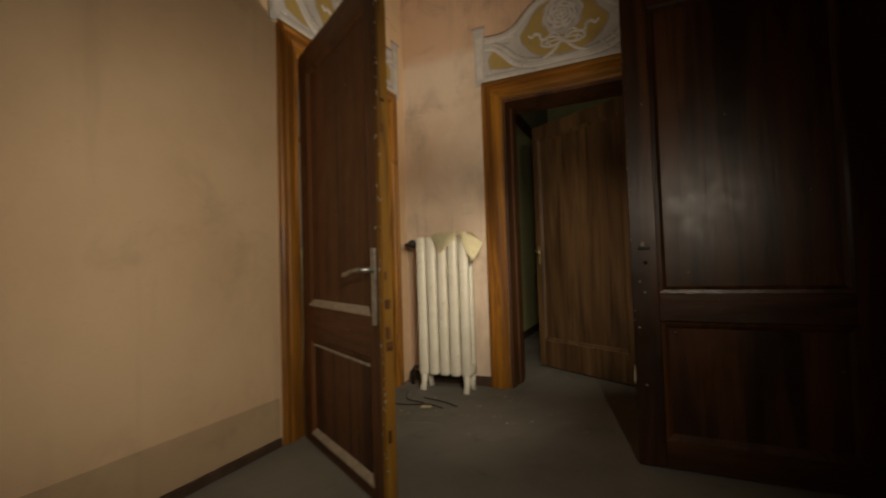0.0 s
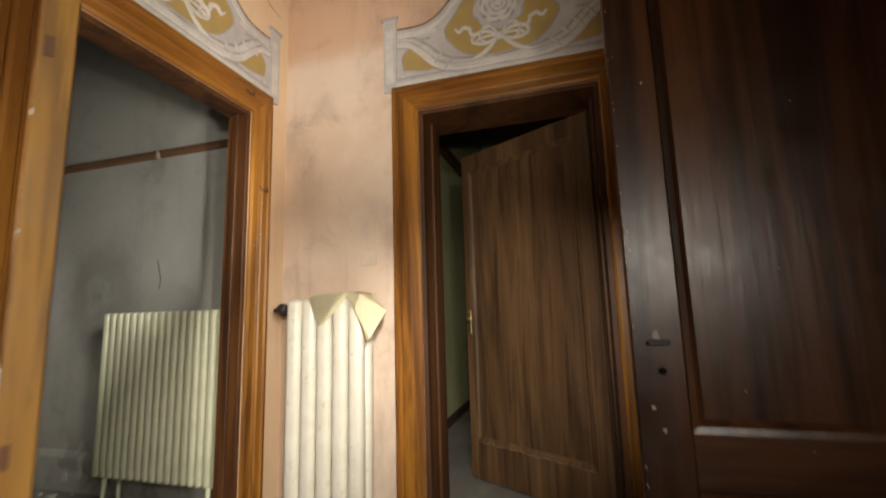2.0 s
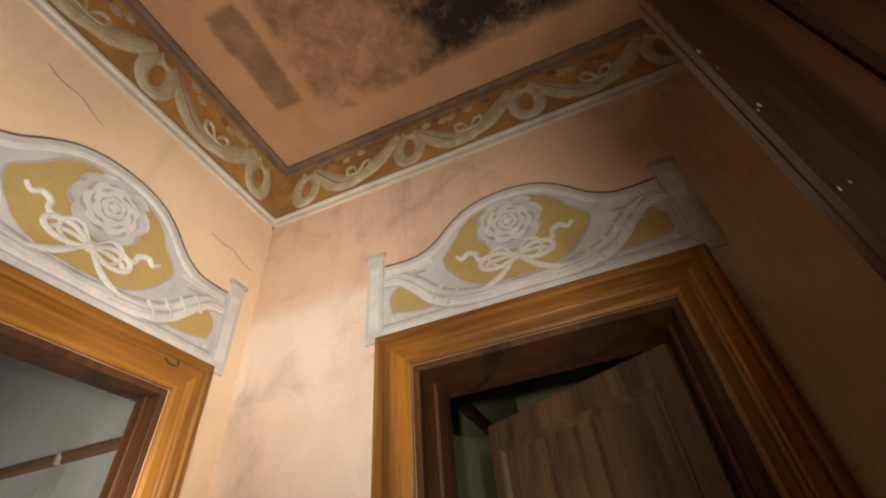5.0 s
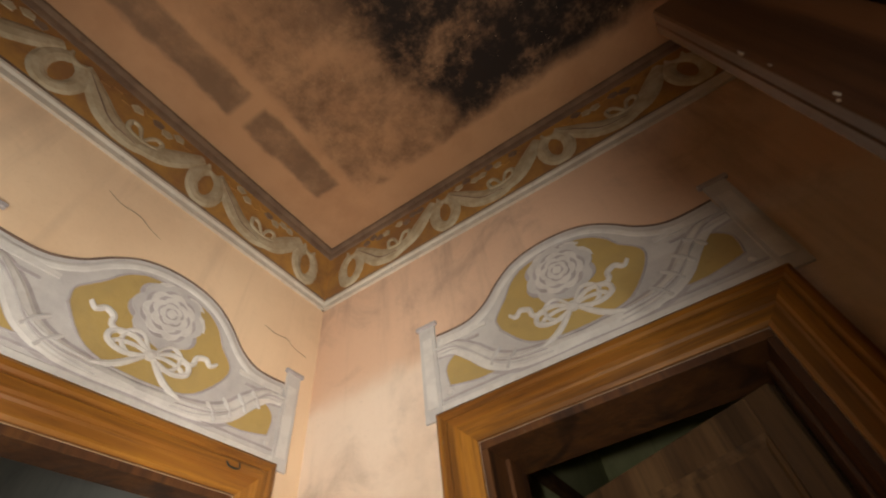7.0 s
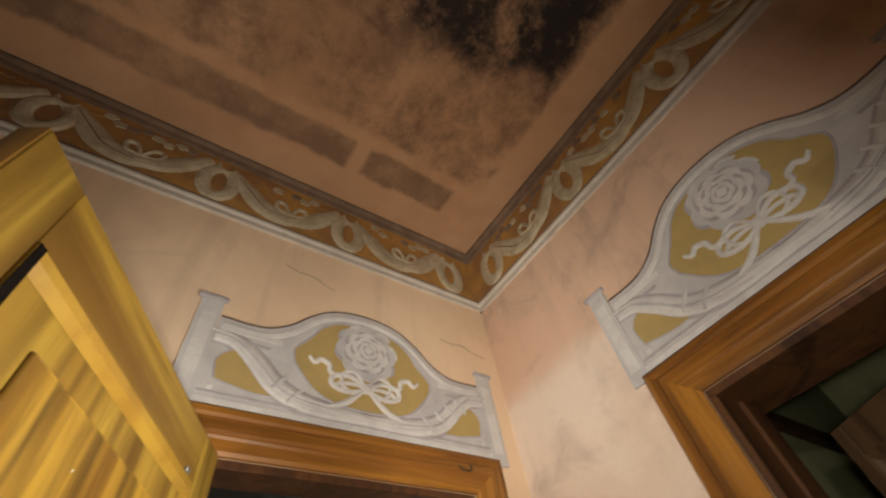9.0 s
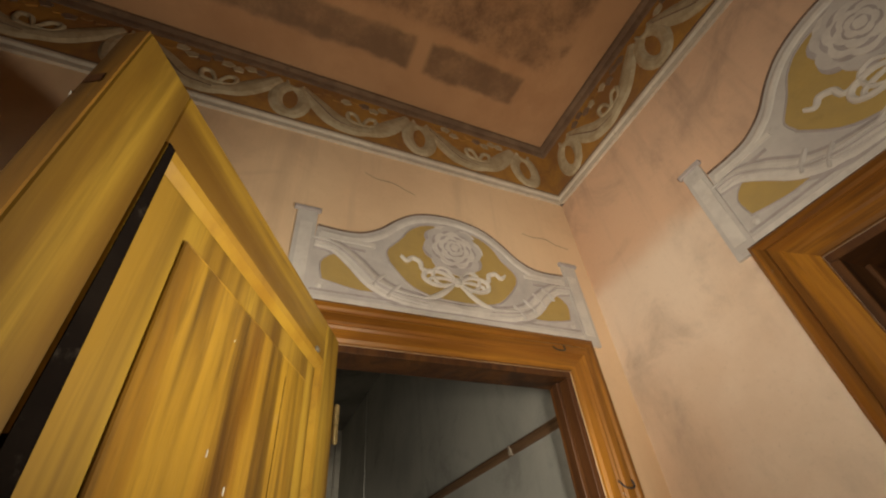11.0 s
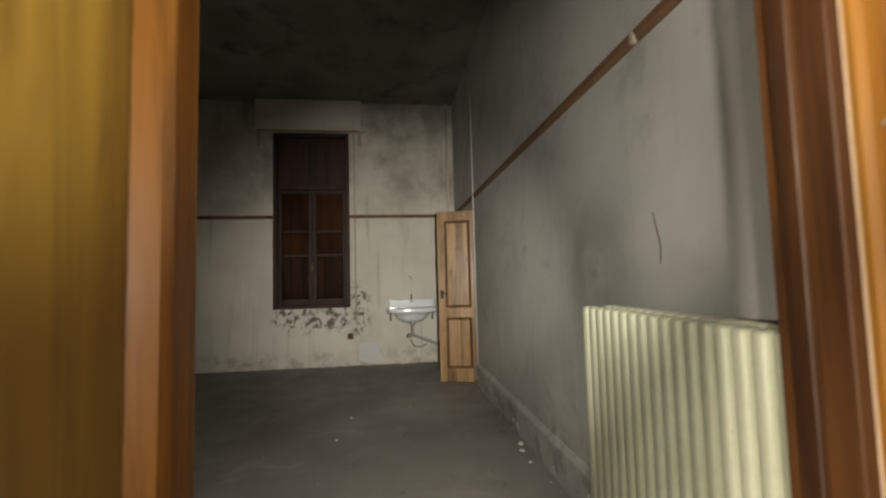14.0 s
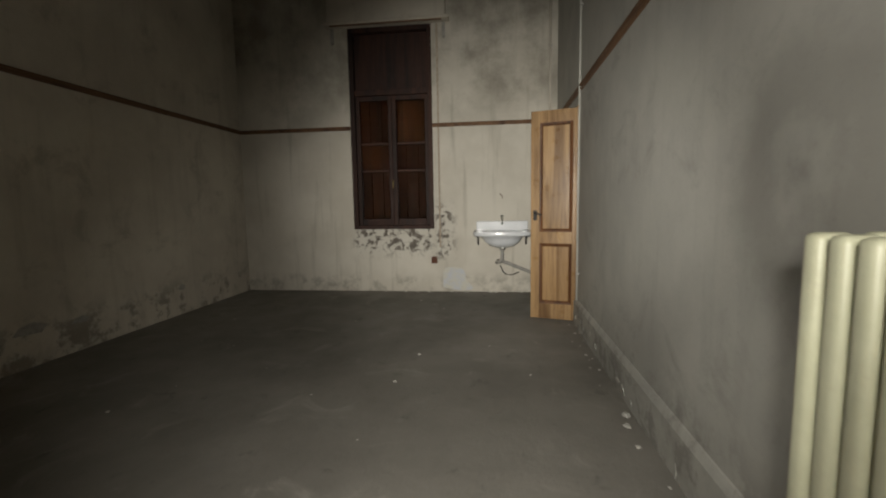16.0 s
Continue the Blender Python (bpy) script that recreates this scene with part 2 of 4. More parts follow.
BROWN_LINE = painted("brown_moulding_paint", (0.23, 0.15, 0.095), (0.16, 0.10, 0.065), 0.9, (0.06, 0.038, 0.025), 0.6, 7)
GARLAND = painted("garland_paint", (0.47, 0.385, 0.255), (0.36, 0.275, 0.165), 0.9, (0.2, 0.14, 0.08), 0.5, 14)
DUST = painted("dusty_ledge", (0.42, 0.36, 0.29), (0.33, 0.27, 0.21), 0.95, (0.2, 0.15, 0.1), 0.5, 25)
PAPER = painted("yellowed_paper", (0.76, 0.68, 0.45), (0.68, 0.60, 0.38), 0.85, (0.3, 0.22, 0.1), 0.4, 8)
CHIP = painted("plaster_chip", (0.55, 0.53, 0.48), (0.42, 0.4, 0.36), 0.95, (0.3, 0.28, 0.24), 0.4, 30)
PORCELAIN = painted("white_porcelain", (0.72, 0.74, 0.76), (0.66, 0.68, 0.70), 0.15, (0.4, 0.38, 0.34), 0.3, 9, 0.0004, 0.6)
BLACK = painted("black_iron", (0.02, 0.02, 0.02), (0.035, 0.03, 0.028), 0.5, (0.06, 0.04, 0.03), 0.4, 30)
PLASTIC = painted("ivory_plastic", (0.72, 0.60, 0.47), (0.68, 0.55, 0.43), 0.4, (0.3, 0.26, 0.2), 0.2, 20, 0.0003)
SKIRT = painted("dark_baseboard_paint", (0.06, 0.038, 0.026), (0.09, 0.055, 0.035), 0.6, (0.16, 0.14, 0.12), 0.4, 10)
STEEL = plain_metal("dull_steel", (0.50, 0.50, 0.47), 0.38)
BRASS = plain_metal("worn_brass", (0.42, 0.33, 0.16), 0.45)
LEAD = painted("grey_waste_pipe", (0.36, 0.35, 0.32), (0.28, 0.27, 0.25), 0.6, (0.15, 0.14, 0.12), 0.4, 20)
# matte near-black that paints in the shade of gaps, splits and the keyhole
GAP_SHADE = painted("gap_shade_black", (0.008, 0.006, 0.005), (0.012, 0.009, 0.007), 1.0, spec=0.0)


def floor_material():
    n = Nodes("dusty_grey_floor")
    col = n.mix(n.ramp(n.noise(n.pos, 0.9, 7, 0.6), 0.35, 0.68), (0.232, 0.219, 0.193), (0.168, 0.158, 0.138))
    col = n.mix(n.ramp(n.noise(n.pos, 2.6, 8, 0.68, 0.8), 0.55, 0.74, 0.0, 0.6), col, (0.33, 0.317, 0.28))
    col = n.mix(n.ramp(n.noise(n.pos, 6.0, 8, 0.7, 0.4), 0.58, 0.75, 0.0, 0.6), col, (0.06, 0.055, 0.05))
    speck = n.noise(n.pos, 75, 3, 0.7)
    col = n.mix(n.ramp(speck, 0.68, 0.74, 0.0, 0.5), col, (0.34, 0.33, 0.30))
    return n.finish(col, n.ramp(n.noise(n.pos, 3, 5), 0.3, 0.7, 0.6, 0.9), n.math("ADD", n.noise(n.pos, 20, 6, 0.65), n.math("MULTIPLY", speck, 0.4)), 0.004, spec=0.3)


def hall_ceiling_material():
    """Brown painted ceiling: plain margin, a broken darker band, a mottled sooty field."""
    n = Nodes("brown_painted_ceiling")
    x, y, _ = n.axes(n.pos)
    wob = n.math("MULTIPLY", n.math("SUBTRACT", n.noise(n.pos, 5, 6, 0.65), 0.5), 0.10)
    a = n.math("ADD", n.math("SUBTRACT", x, -1.55), wob)
    b = n.math("ADD", n.math("SUBTRACT", 3.215, y), wob)
    col = n.mix(n.ramp(n.noise(n.pos, 2.2, 7, 0.62), 0.35, 0.68), (0.54, 0.31, 0.165), (0.44, 0.24, 0.125))
    soot = n.noise(n.pos, 3.0, 8, 0.7, 0.1)
    gap = n.math("MULTIPLY", n.ramp(y, 2.15, 2.19), n.ramp(y, 2.24, 2.28, 1.0, 0.0))
    keep = n.math("SUBTRACT", 1.0, gap)
    strip = n.math("MULTIPLY", n.math("MULTIPLY", n.ramp(a, 0.21, 0.25), n.ramp(a, 0.39, 0.43, 1.0, 0.0)), n.ramp(b, 0.36, 0.40))
    col = n.mix(n.math("MULTIPLY", n.math("MULTIPLY", strip, keep), n.ramp(soot, 0.3, 0.6, 0.25, 0.8)), col, (0.17, 0.105, 0.065))
    field = n.math("MULTIPLY", n.ramp(a, 0.46, 0.52), n.ramp(b, 0.21, 0.26))
    light = n.math("SUBTRACT", 1.0, n.math("MULTIPLY", gap, n.ramp(soot, 0.35, 0.65, 0.85, 0.3)))
    col = n.mix(n.math("MULTIPLY", n.math("MULTIPLY", field, light), n.ramp(soot, 0.38, 0.64, 0.1, 0.8)), col, (0.16, 0.092, 0.055))
    big = n.noise(n.scaled(n.pos, 1.0, (3.1, 1.7, 0.0)), 1.6, 6, 0.65, 0.3)
    black = n.math("MULTIPLY", n.ramp(n.math("ADD", x, n.math("MULTIPLY", big, 0.9)), -0.15, 0.15), n.ramp(b, 0.22, 0.32))
    col = n.mix(n.math("MULTIPLY", black, n.ramp(n.noise(n.pos, 4.2, 7, 0.7), 0.26, 0.56)), col, (0.028, 0.02, 0.016))
    fleck = n.ramp(n.noise(n.pos, 26, 4, 0.7), 0.67, 0.72, 0.0, 0.8)
    col = n.mix(n.math("MULTIPLY", fleck, field), col, (0.5, 0.34, 0.2))
    return n.finish(col, 0.92, n.noise(n.pos, 14, 7, 0.65), 0.006, spec=0.2)


def glass_material():
    n = Nodes("dusty_window_glass")
    n.b.inputs["Transmission Weight"].default_value = 1.0
    n.b.inputs["IOR"].default_value = 1.45
    return n.finish((0.75, 0.72, 0.68), 0.06)


def far_wall_material():
    """Cream plaster with peeling and grey patches below the window and by the basin."""
    n = Nodes("peeling_cream_plaster")
    x, y, z = n.axes(n.pos)
    col = n.mix(n.ramp(n.noise(n.pos, 1.1, 6, 0.6), 0.35, 0.68), (0.62, 0.585, 0.51), (0.52, 0.485, 0.415))
    # blotchy darker tone, stronger towards the top
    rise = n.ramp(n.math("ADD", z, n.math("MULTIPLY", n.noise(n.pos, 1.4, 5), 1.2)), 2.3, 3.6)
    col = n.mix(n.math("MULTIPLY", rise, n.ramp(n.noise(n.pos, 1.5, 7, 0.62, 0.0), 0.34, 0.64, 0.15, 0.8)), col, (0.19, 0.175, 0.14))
    streak = n.ramp(n.noise(n.scaled(n.pos, (1.0, 5.0, 0.4)), 1.6, 6, 0.6), 0.52, 0.75, 0.0, 0.5)
    col = n.mix(streak, col, (0.28, 0.26, 0.21))
    peel = n.noise(n.pos, 8.5, 9, 0.72, 0.4)
    under = n.math("MULTIPLY", n.ramp(z, 0.42, 0.62), n.ramp(z, 0.86, 0.9, 1.0, 0.0))
    span = n.math("MULTIPLY", n.ramp(y, 0.45, 0.6), n.ramp(y, 1.55, 1.7, 1.0, 0.0))
    side = n.math("MULTIPLY", n.math("MULTIPLY", n.ramp(y, 1.62, 1.7), n.ramp(y, 1.8, 1.98, 1.0, 0.0)), n.math("MULTIPLY", n.ramp(z, 0.35, 0.55), n.ramp(z, 1.0, 1.3, 1.0, 0.0)))
    zone = n.math("MAXIMUM", n.math("MULTIPLY", under, span), side)
    hole = n.math("MULTIPLY", zone, n.ramp(peel, 0.50, 0.56))
    col = n.mix(n.math("MULTIPLY", zone, 0.35), col, (0.62, 0.6, 0.54))
    col = n.mix(hole, col, (0.15, 0.13, 0.11))
    low = n.math("MULTIPLY", n.ramp(z, 0.12, 0.3, 1.0, 0.0), n.ramp(n.noise(n.pos, 5, 7, 0.7), 0.45, 0.62, 0.0, 0.6))
    col = n.mix(low, col, (0.27, 0.25, 0.21))
    bump = n.math("SUBTRACT", n.noise(n.pos, 10, 6, 0.6), n.math("MULTIPLY", hole, 0.7))
    return n.finish(col, 0.9, bump, 0.008, spec=0.25)


FLOOR = floor_material()
HALL_CEILING = hall_ceiling_material()
FAR_WALL = far_wall_material()
GLASS = glass_material()


# ---- building helpers ----
def link_mesh(name, bm, material, smooth=False):
    me = bpy.data.meshes.new(name)
    bmesh.ops.recalc_face_normals(bm, faces=bm.faces)
    bm.to_mesh(me)
    bm.free()
    me.materials.append(material)
    if smooth:
        for p in me.polygons:
            p.use_smooth = True
    return me


def part(name, bm, material, parent, label="", smooth=False):
    ob = new(name, link_mesh(name, bm, material, smooth))
    ob.parent = parent
    if label:
        ob["label"] = label
    return ob


def thing(name, label, category, m=None, group="", kind=""):
    ob = new(name)
    ob.empty_display_size = 0.1
    if m is not None:
        ob.matrix_world = m
    return tagged(ob, label, category, group, kind)


def setting(name, bm, material, label, category):
    return tagged(new(name, link_mesh(name, bm, material)), label, category, kind="structure")


def solid(name, bm, material, label, category, m=None, group="", smooth=False):
    ob = tagged(new(name, link_mesh(name, bm, material, smooth)), label, category, group)
    if m is not None:
        ob.matrix_world = m
    return ob


def box(bm, x0, x1, y0, y1, z0, z1, bevel=0.0, segments=1):
    vs = bmesh.ops.create_cube(bm, size=1.0, matrix=Matrix.Translation(((x0 + x1) / 2, (y0 + y1) / 2, (z0 + z1) / 2)) @ Matrix.Diagonal((abs(x1 - x0), abs(y1 - y0), abs(z1 - z0), 1)))["verts"]
    if bevel:
        es = list({e for v in vs for e in v.link_edges})
        bmesh.ops.bevel(bm, geom=es, offset=bevel, segments=segments, profile=0.5, affect="EDGES")
    return bm


def boxed(*dims, bevel=0.0, segments=1):
    return box(bmesh.new(), *dims, bevel=bevel, segments=segments)


def prism(bm, outline, p0, p1, across, out):
    """The outline (a, b) in the directions across and out, drawn from p0 to p1."""
    across, out, p0, p1 = Vector(across), Vector(out), Vector(p0), Vector(p1)
    rings = [[bm.verts.new(p + across * a + out * b) for a, b in outline] for p in (p0, p1)]
    k = len(outline)
    for i in range(k):
        j = (i + 1) % k
        bm.faces.new((rings[0][i], rings[0][j], rings[1][j], rings[1][i]))
    bm.faces.new(rings[0])
    bm.faces.new(rings[1])
    return bm


def slab(bm, outline, back, front):
    """A flat shape in the wall's own plane (x, z), from depth back to front (towards -y)."""
    prism(bm, outline, (0, -back, 0), (0, -front, 0), (1, 0, 0), (0, 0, 1))
    return bm


def tube(bm, pts, radius, sides=8, closed_ends=True):
    pts = [Vector(p) for p in pts]
    rings = []
    for i, p in enumerate(pts):
        d = (pts[min(i + 1, len(pts) - 1)] - pts[max(i - 1, 0)]).normalized()
        u = d.orthogonal().normalized() if i == 0 else (rings_u - d * rings_u.dot(d)).normalized()
        rings_u = u
        w = d.cross(u)
        r = radius[i] if isinstance(radius, (list, tuple)) else radius
        rings.append([bm.verts.new(p + (u * math.cos(a) + w * math.sin(a)) * r) for a in (2 * math.pi * k / sides for k in range(sides))])
    for a, b in zip(rings, rings[1:]):
        for k in range(sides):
            bm.faces.new((a[k], a[(k + 1) % sides], b[(k + 1) % sides], b[k]))
    if closed_ends:
        bm.faces.new(rings[0])
        bm.faces.new(rings[-1])
    return bm


def lathe(bm, outline, m, sides=16):
    rings = [[bm.verts.new(m @ Vector((r * math.cos(a), r * math.sin(a), h))) for a in (2 * math.pi * k / sides for k in range(sides))] for r, h in outline]
    for a, b in zip(rings, rings[1:]):
        for k in range(sides):
            bm.faces.new((a[k], a[(k + 1) % sides], b[(k + 1) % sides], b[k]))
    bm.faces.new(rings[0])
    bm.faces.new(rings[-1])
    return bm


def bezier(pts, steps=8):
    """A smooth line through the points (Catmull-Rom)."""
    pts = [Vector(p) for p in pts]
    full = [pts[0] * 2 - pts[1], *pts, pts[-1] * 2 - pts[-2]]
    out = []
    for a, b, c, d in zip(full, full[1:], full[2:], full[3:]):
        for k in range(steps):
            t = k / steps
            out.append(0.5 * ((2 * b) + (c - a) * t + (2 * a - 5 * b + 4 * c - d) * t * t + (3 * b - a - 3 * c + d) * t ** 3))
    out.append(pts[-1])
    return out


def ribbon(bm, pts, width, back, front, steps=8, taper=True):
    """A flat band of the given width along a line in the wall's plane, its middle raised."""
    line = bezier([(x, z) for x, z in pts], steps)
    rows = []
    for i, p in enumerate(line):
        d = (line[min(i + 1, len(line) - 1)] - line[max(i - 1, 0)]).normalized()
        nrm = Vector((-d.y, d.x))
        f = i / (len(line) - 1)
        w = width * (0.6 + 0.4 * math.sin(math.pi * f)) if taper else width
        rows.append([bm.verts.new((p.x + nrm.x * s * w, -h, p.y + nrm.y * s * w)) for s, h in ((-0.5, back), (-0.3, front * 0.75 + back * 0.25), (0.05, front), (0.3, front * 0.7 + back * 0.3), (0.5, back))])
    for a, b in zip(rows, rows[1:]):
        for k in range(4):
            bm.faces.new((a[k], a[k + 1], b[k + 1], b[k]))
        bm.faces.new((a[4], a[0], b[0], b[4]))
    bm.faces.new(rows[0])
    bm.faces.new(rows[-1])
    return bm


def pierced(bm, axis, d0, d1, a0, a1, z1, holes):
    """A wall from depth d0 to d1 along the axis, from a0 to a1, with openings (a, b, low, high)."""
    cuts_a = sorted({a0, a1, *(h[0] for h in holes), *(h[1] for h in holes)})
    cuts_z = sorted({0.0, z1, *(h[2] for h in holes), *(h[3] for h in holes)})
    solid_cells = {}
    for i, (a, b) in enumerate(zip(cuts_a, cuts_a[1:])):
        for j, (c, d) in enumerate(zip(cuts_z, cuts_z[1:])):
            solid_cells[i, j] = not any(h[0] <= (a + b) / 2 <= h[1] and h[2] <= (c + d) / 2 <= h[3] for h in holes)
    verts = {}

    def v(i, j, d):
        if (i, j, d) not in verts:
            p = (cuts_a[i], d, cuts_z[j]) if axis == "x" else (d, cuts_a[i], cuts_z[j])
            verts[i, j, d] = bm.verts.new(p)
        return verts[i, j, d]

    for (i, j), full in solid_cells.items():
        if not full:
            continue
        for d in (d0, d1):
            bm.faces.new((v(i, j, d), v(i + 1, j, d), v(i + 1, j + 1, d), v(i, j + 1, d)))
        for di, dj, e in ((-1, 0, ((i, j), (i, j + 1))), (1, 0, ((i + 1, j), (i + 1, j + 1))), (0, -1, ((i, j), (i + 1, j))), (0, 1, ((i, j + 1), (i + 1, j + 1)))):
            if not solid_cells.get((i + di, j + dj), False):
                (p, q), (r, s) = e
                bm.faces.new((v(p, q, d0), v(r, s, d0), v(r, s, d1), v(p, q, d1)))
    return bm


# ---- the shell ----
XL, YF, XR, YB = -1.55, 3.215, 1.18, -2.5
HALL_TOP, ROOM_TOP = 3.835, 3.95
LD0, LD1, FD0, FD1, DOOR_TOP = 1.955, 2.915, -0.683, 0.272, 2.205
REBATE = 0.045
FAR, ROOM_L, ROOM_R = -7.535, -1.05, 3.225
WIN0, WIN1, SILL, HEAD = 0.527, 1.635, 0.85, 3.477

setting("floor", boxed(-7.8, 3.0, -2.7, 7.6, -0.12, 0.0), FLOOR, "dusty grey cement floor with stains and pale patches", "floor")
setting("wall_hall_left", pierced(bmesh.new(), "y", XL - 0.065, XL, YB, YF, HALL_TOP, [(LD0 - REBATE, LD1, 0.0, DOOR_TOP)]), PEACH, "peach painted plaster wall, stained and cracked", "wall")
setting("wall_room_entrance", pierced(bmesh.new(), "y", XL - 0.13, XL - 0.065, ROOM_L - 0.2, ROOM_R, ROOM_TOP, [(LD0 - REBATE, LD1, 0.0, DOOR_TOP)]), GREY, "grey dirty plaster wall around the doorway", "wall")
setting("wall_hall_front", pierced(bmesh.new(), "x", YF, YF + 0.32, XL - 0.13, 2.45, HALL_TOP, [(FD0, FD1, 0.0, DOOR_TOP)]), PINK, "pale pink plaster wall with smoky salmon upper part", "wall")
setting("wall_hall_right", boxed(XR, 2.45, 2.26, YF, 0, HALL_TOP), PEACH, "peach painted plaster wall in deep shade", "wall")
setting("wall_hall_side", boxed(2.3, 2.45, YB, 2.26, 0, HALL_TOP), PEACH, "peach painted plaster wall in the dark", "wall")
setting("wall_hall_back", boxed(XL - 0.13, 2.45, YB - 0.15, YB, 0, HALL_TOP), PEACH, "plain peach plaster wall behind the entrance", "wall")
setting("ceiling_hall", boxed(XL, 2.3, YB, YF, HALL_TOP, HALL_TOP + 0.12), HALL_CEILING, "brown painted plaster ceiling with bands and black damp stains", "ceiling")
setting("wall_room_right", pierced(bmesh.new(), "x", ROOM_R, ROOM_R + 0.3, FAR - 0.3, XL - 0.13, ROOM_TOP, [(-7.0, -6.13, 0.0, 2.08)]), SMEARED, "grey dirty plaster wall with smears and scratches", "wall")
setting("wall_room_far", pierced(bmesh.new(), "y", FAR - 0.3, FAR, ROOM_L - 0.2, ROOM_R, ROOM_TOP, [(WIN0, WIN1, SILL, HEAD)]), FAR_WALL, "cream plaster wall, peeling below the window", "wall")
setting("wall_room_left", boxed(FAR, XL - 0.13, ROOM_L - 0.2, ROOM_L, 0, ROOM_TOP), CREAMY, "cream plaster wall, grimy and damp near the floor", "wall")
setting("ceiling_room", boxed(FAR, XL - 0.13, ROOM_L, ROOM_R, ROOM_TOP, ROOM_TOP + 0.12), GREY_CEILING, "dark sooty grey plaster ceiling", "ceiling")
setting("wall_closet", boxed(-7.2, -6.0, ROOM_R + 0.9, ROOM_R + 1.0, 0, 2.4), GREY, "grey plaster wall behind the side doorway", "wall")
setting("wall_green_side", boxed(-1.28, -1.13, YF + 0.32, 7.4, 0, ROOM_TOP), GREEN, "yellow-green painted plaster wall", "wall")
setting("wall_green_far", boxed(-1.28, 2.6, 7.4, 7.55, 0, ROOM_TOP), GREEN, "yellow-green painted plaster end wall", "wall")
setting("wall_green_right", boxed(2.45, 2.6, YF + 0.32, 7.4, 0, ROOM_TOP), GREEN, "yellow-green painted plaster wall in the dark", "wall")
setting("ceiling_green", boxed(-1.28, 2.6, YF + 0.32, 7.4, ROOM_TOP, ROOM_TOP + 0.1), GREY_CEILING, "dark plaster ceiling of the further room", "ceiling")


def skirting(name, dims, material, label):
    return setting(name, boxed(*dims, bevel=0.004), material, label, "baseboard")


skirting("baseboard_hall_left", (XL, XL + 0.02, YB, 1.785, 0, 0.045), SKIRT, "low dark brown painted baseboard")
setting("dado_band", boxed(XL, XL + 0.003, YB, 1.785, 0.045, 0.255), TAN, "darker tan painted strip along the wall foot", "trim")
skirting("baseboard_hall_front", (XL, -0.834, YF - 0.014, YF, 0, 0.075), SKIRT, "low dark brown painted baseboard")
skirting("baseboard_green", (-1.13, -1.112, YF + 0.32, 7.4, 0, 0.09), SKIRT, "low dark brown painted baseboard")
bm = prism(bmesh.new(), [(0, 0), (0.022, 0), (0.022, 0.205), (0.014, 0.225), (0.006, 0.24), (0, 0.245)], (-6.1, ROOM_R, 0), (XL - 0.13, ROOM_R, 0), (0, -1, 0), (0, 0, 1))
setting("baseboard_room_right", bm, GREY, "raised grey plaster baseboard, chipped and scuffed", "baseboard")


def picture_rail(name, p0, p1, out):
    bm = prism(bmesh.new(), [(0, -0.024), (0.010, -0.024), (0.016, -0.012), (0.016, 0.004), (0.026, 0.014), (0.026, 0.024), (0, 0.024)], p0, p1, out, (0, 0, 1))
    return setting(name, bm, RAIL, "brown wooden picture rail nailed along the wall", "trim")


RZ = 2.2
solid("rail_joint", boxed(-2.575, -2.553, ROOM_R - 0.031, ROOM_R, RZ - 0.027, RZ + 0.027, bevel=0.002), DUST, "pale filler over a joint in the picture rail", "filler")
picture_rail("trim_rail_right", (FAR, ROOM_R, RZ), (XL - 0.13, ROOM_R, RZ), (0, -1, 0))
picture_rail("trim_rail_far_a", (FAR, ROOM_L, RZ), (FAR, WIN0, RZ), (1, 0, 0))
picture_rail("trim_rail_far_b", (FAR, WIN1, RZ), (FAR, ROOM_R, RZ), (1, 0, 0))
picture_rail("trim_rail_left", (FAR, ROOM_L, RZ), (XL - 0.13, ROOM_L, RZ), (0, 1, 0))
setting("trim_rail_green", boxed(-1.13, -1.06, YF + 0.32, 7.4, 2.68, 2.775, bevel=0.006), LINING, "thick dark wooden rail along the green wall", "trim")


# ---- door casings ----
CASING = [(0, 0), (0, 0.020), (0.012, 0.030), (0.030, 0.032), (0.038, 0.024), (0.044, 0.024), (0.052, 0.034), (0.085, 0.036), (0.092, 0.028),
          (0.098, 0.028), (0.106, 0.022), (0.140, 0.020), (0.151, 0.012), (0.151, 0)]


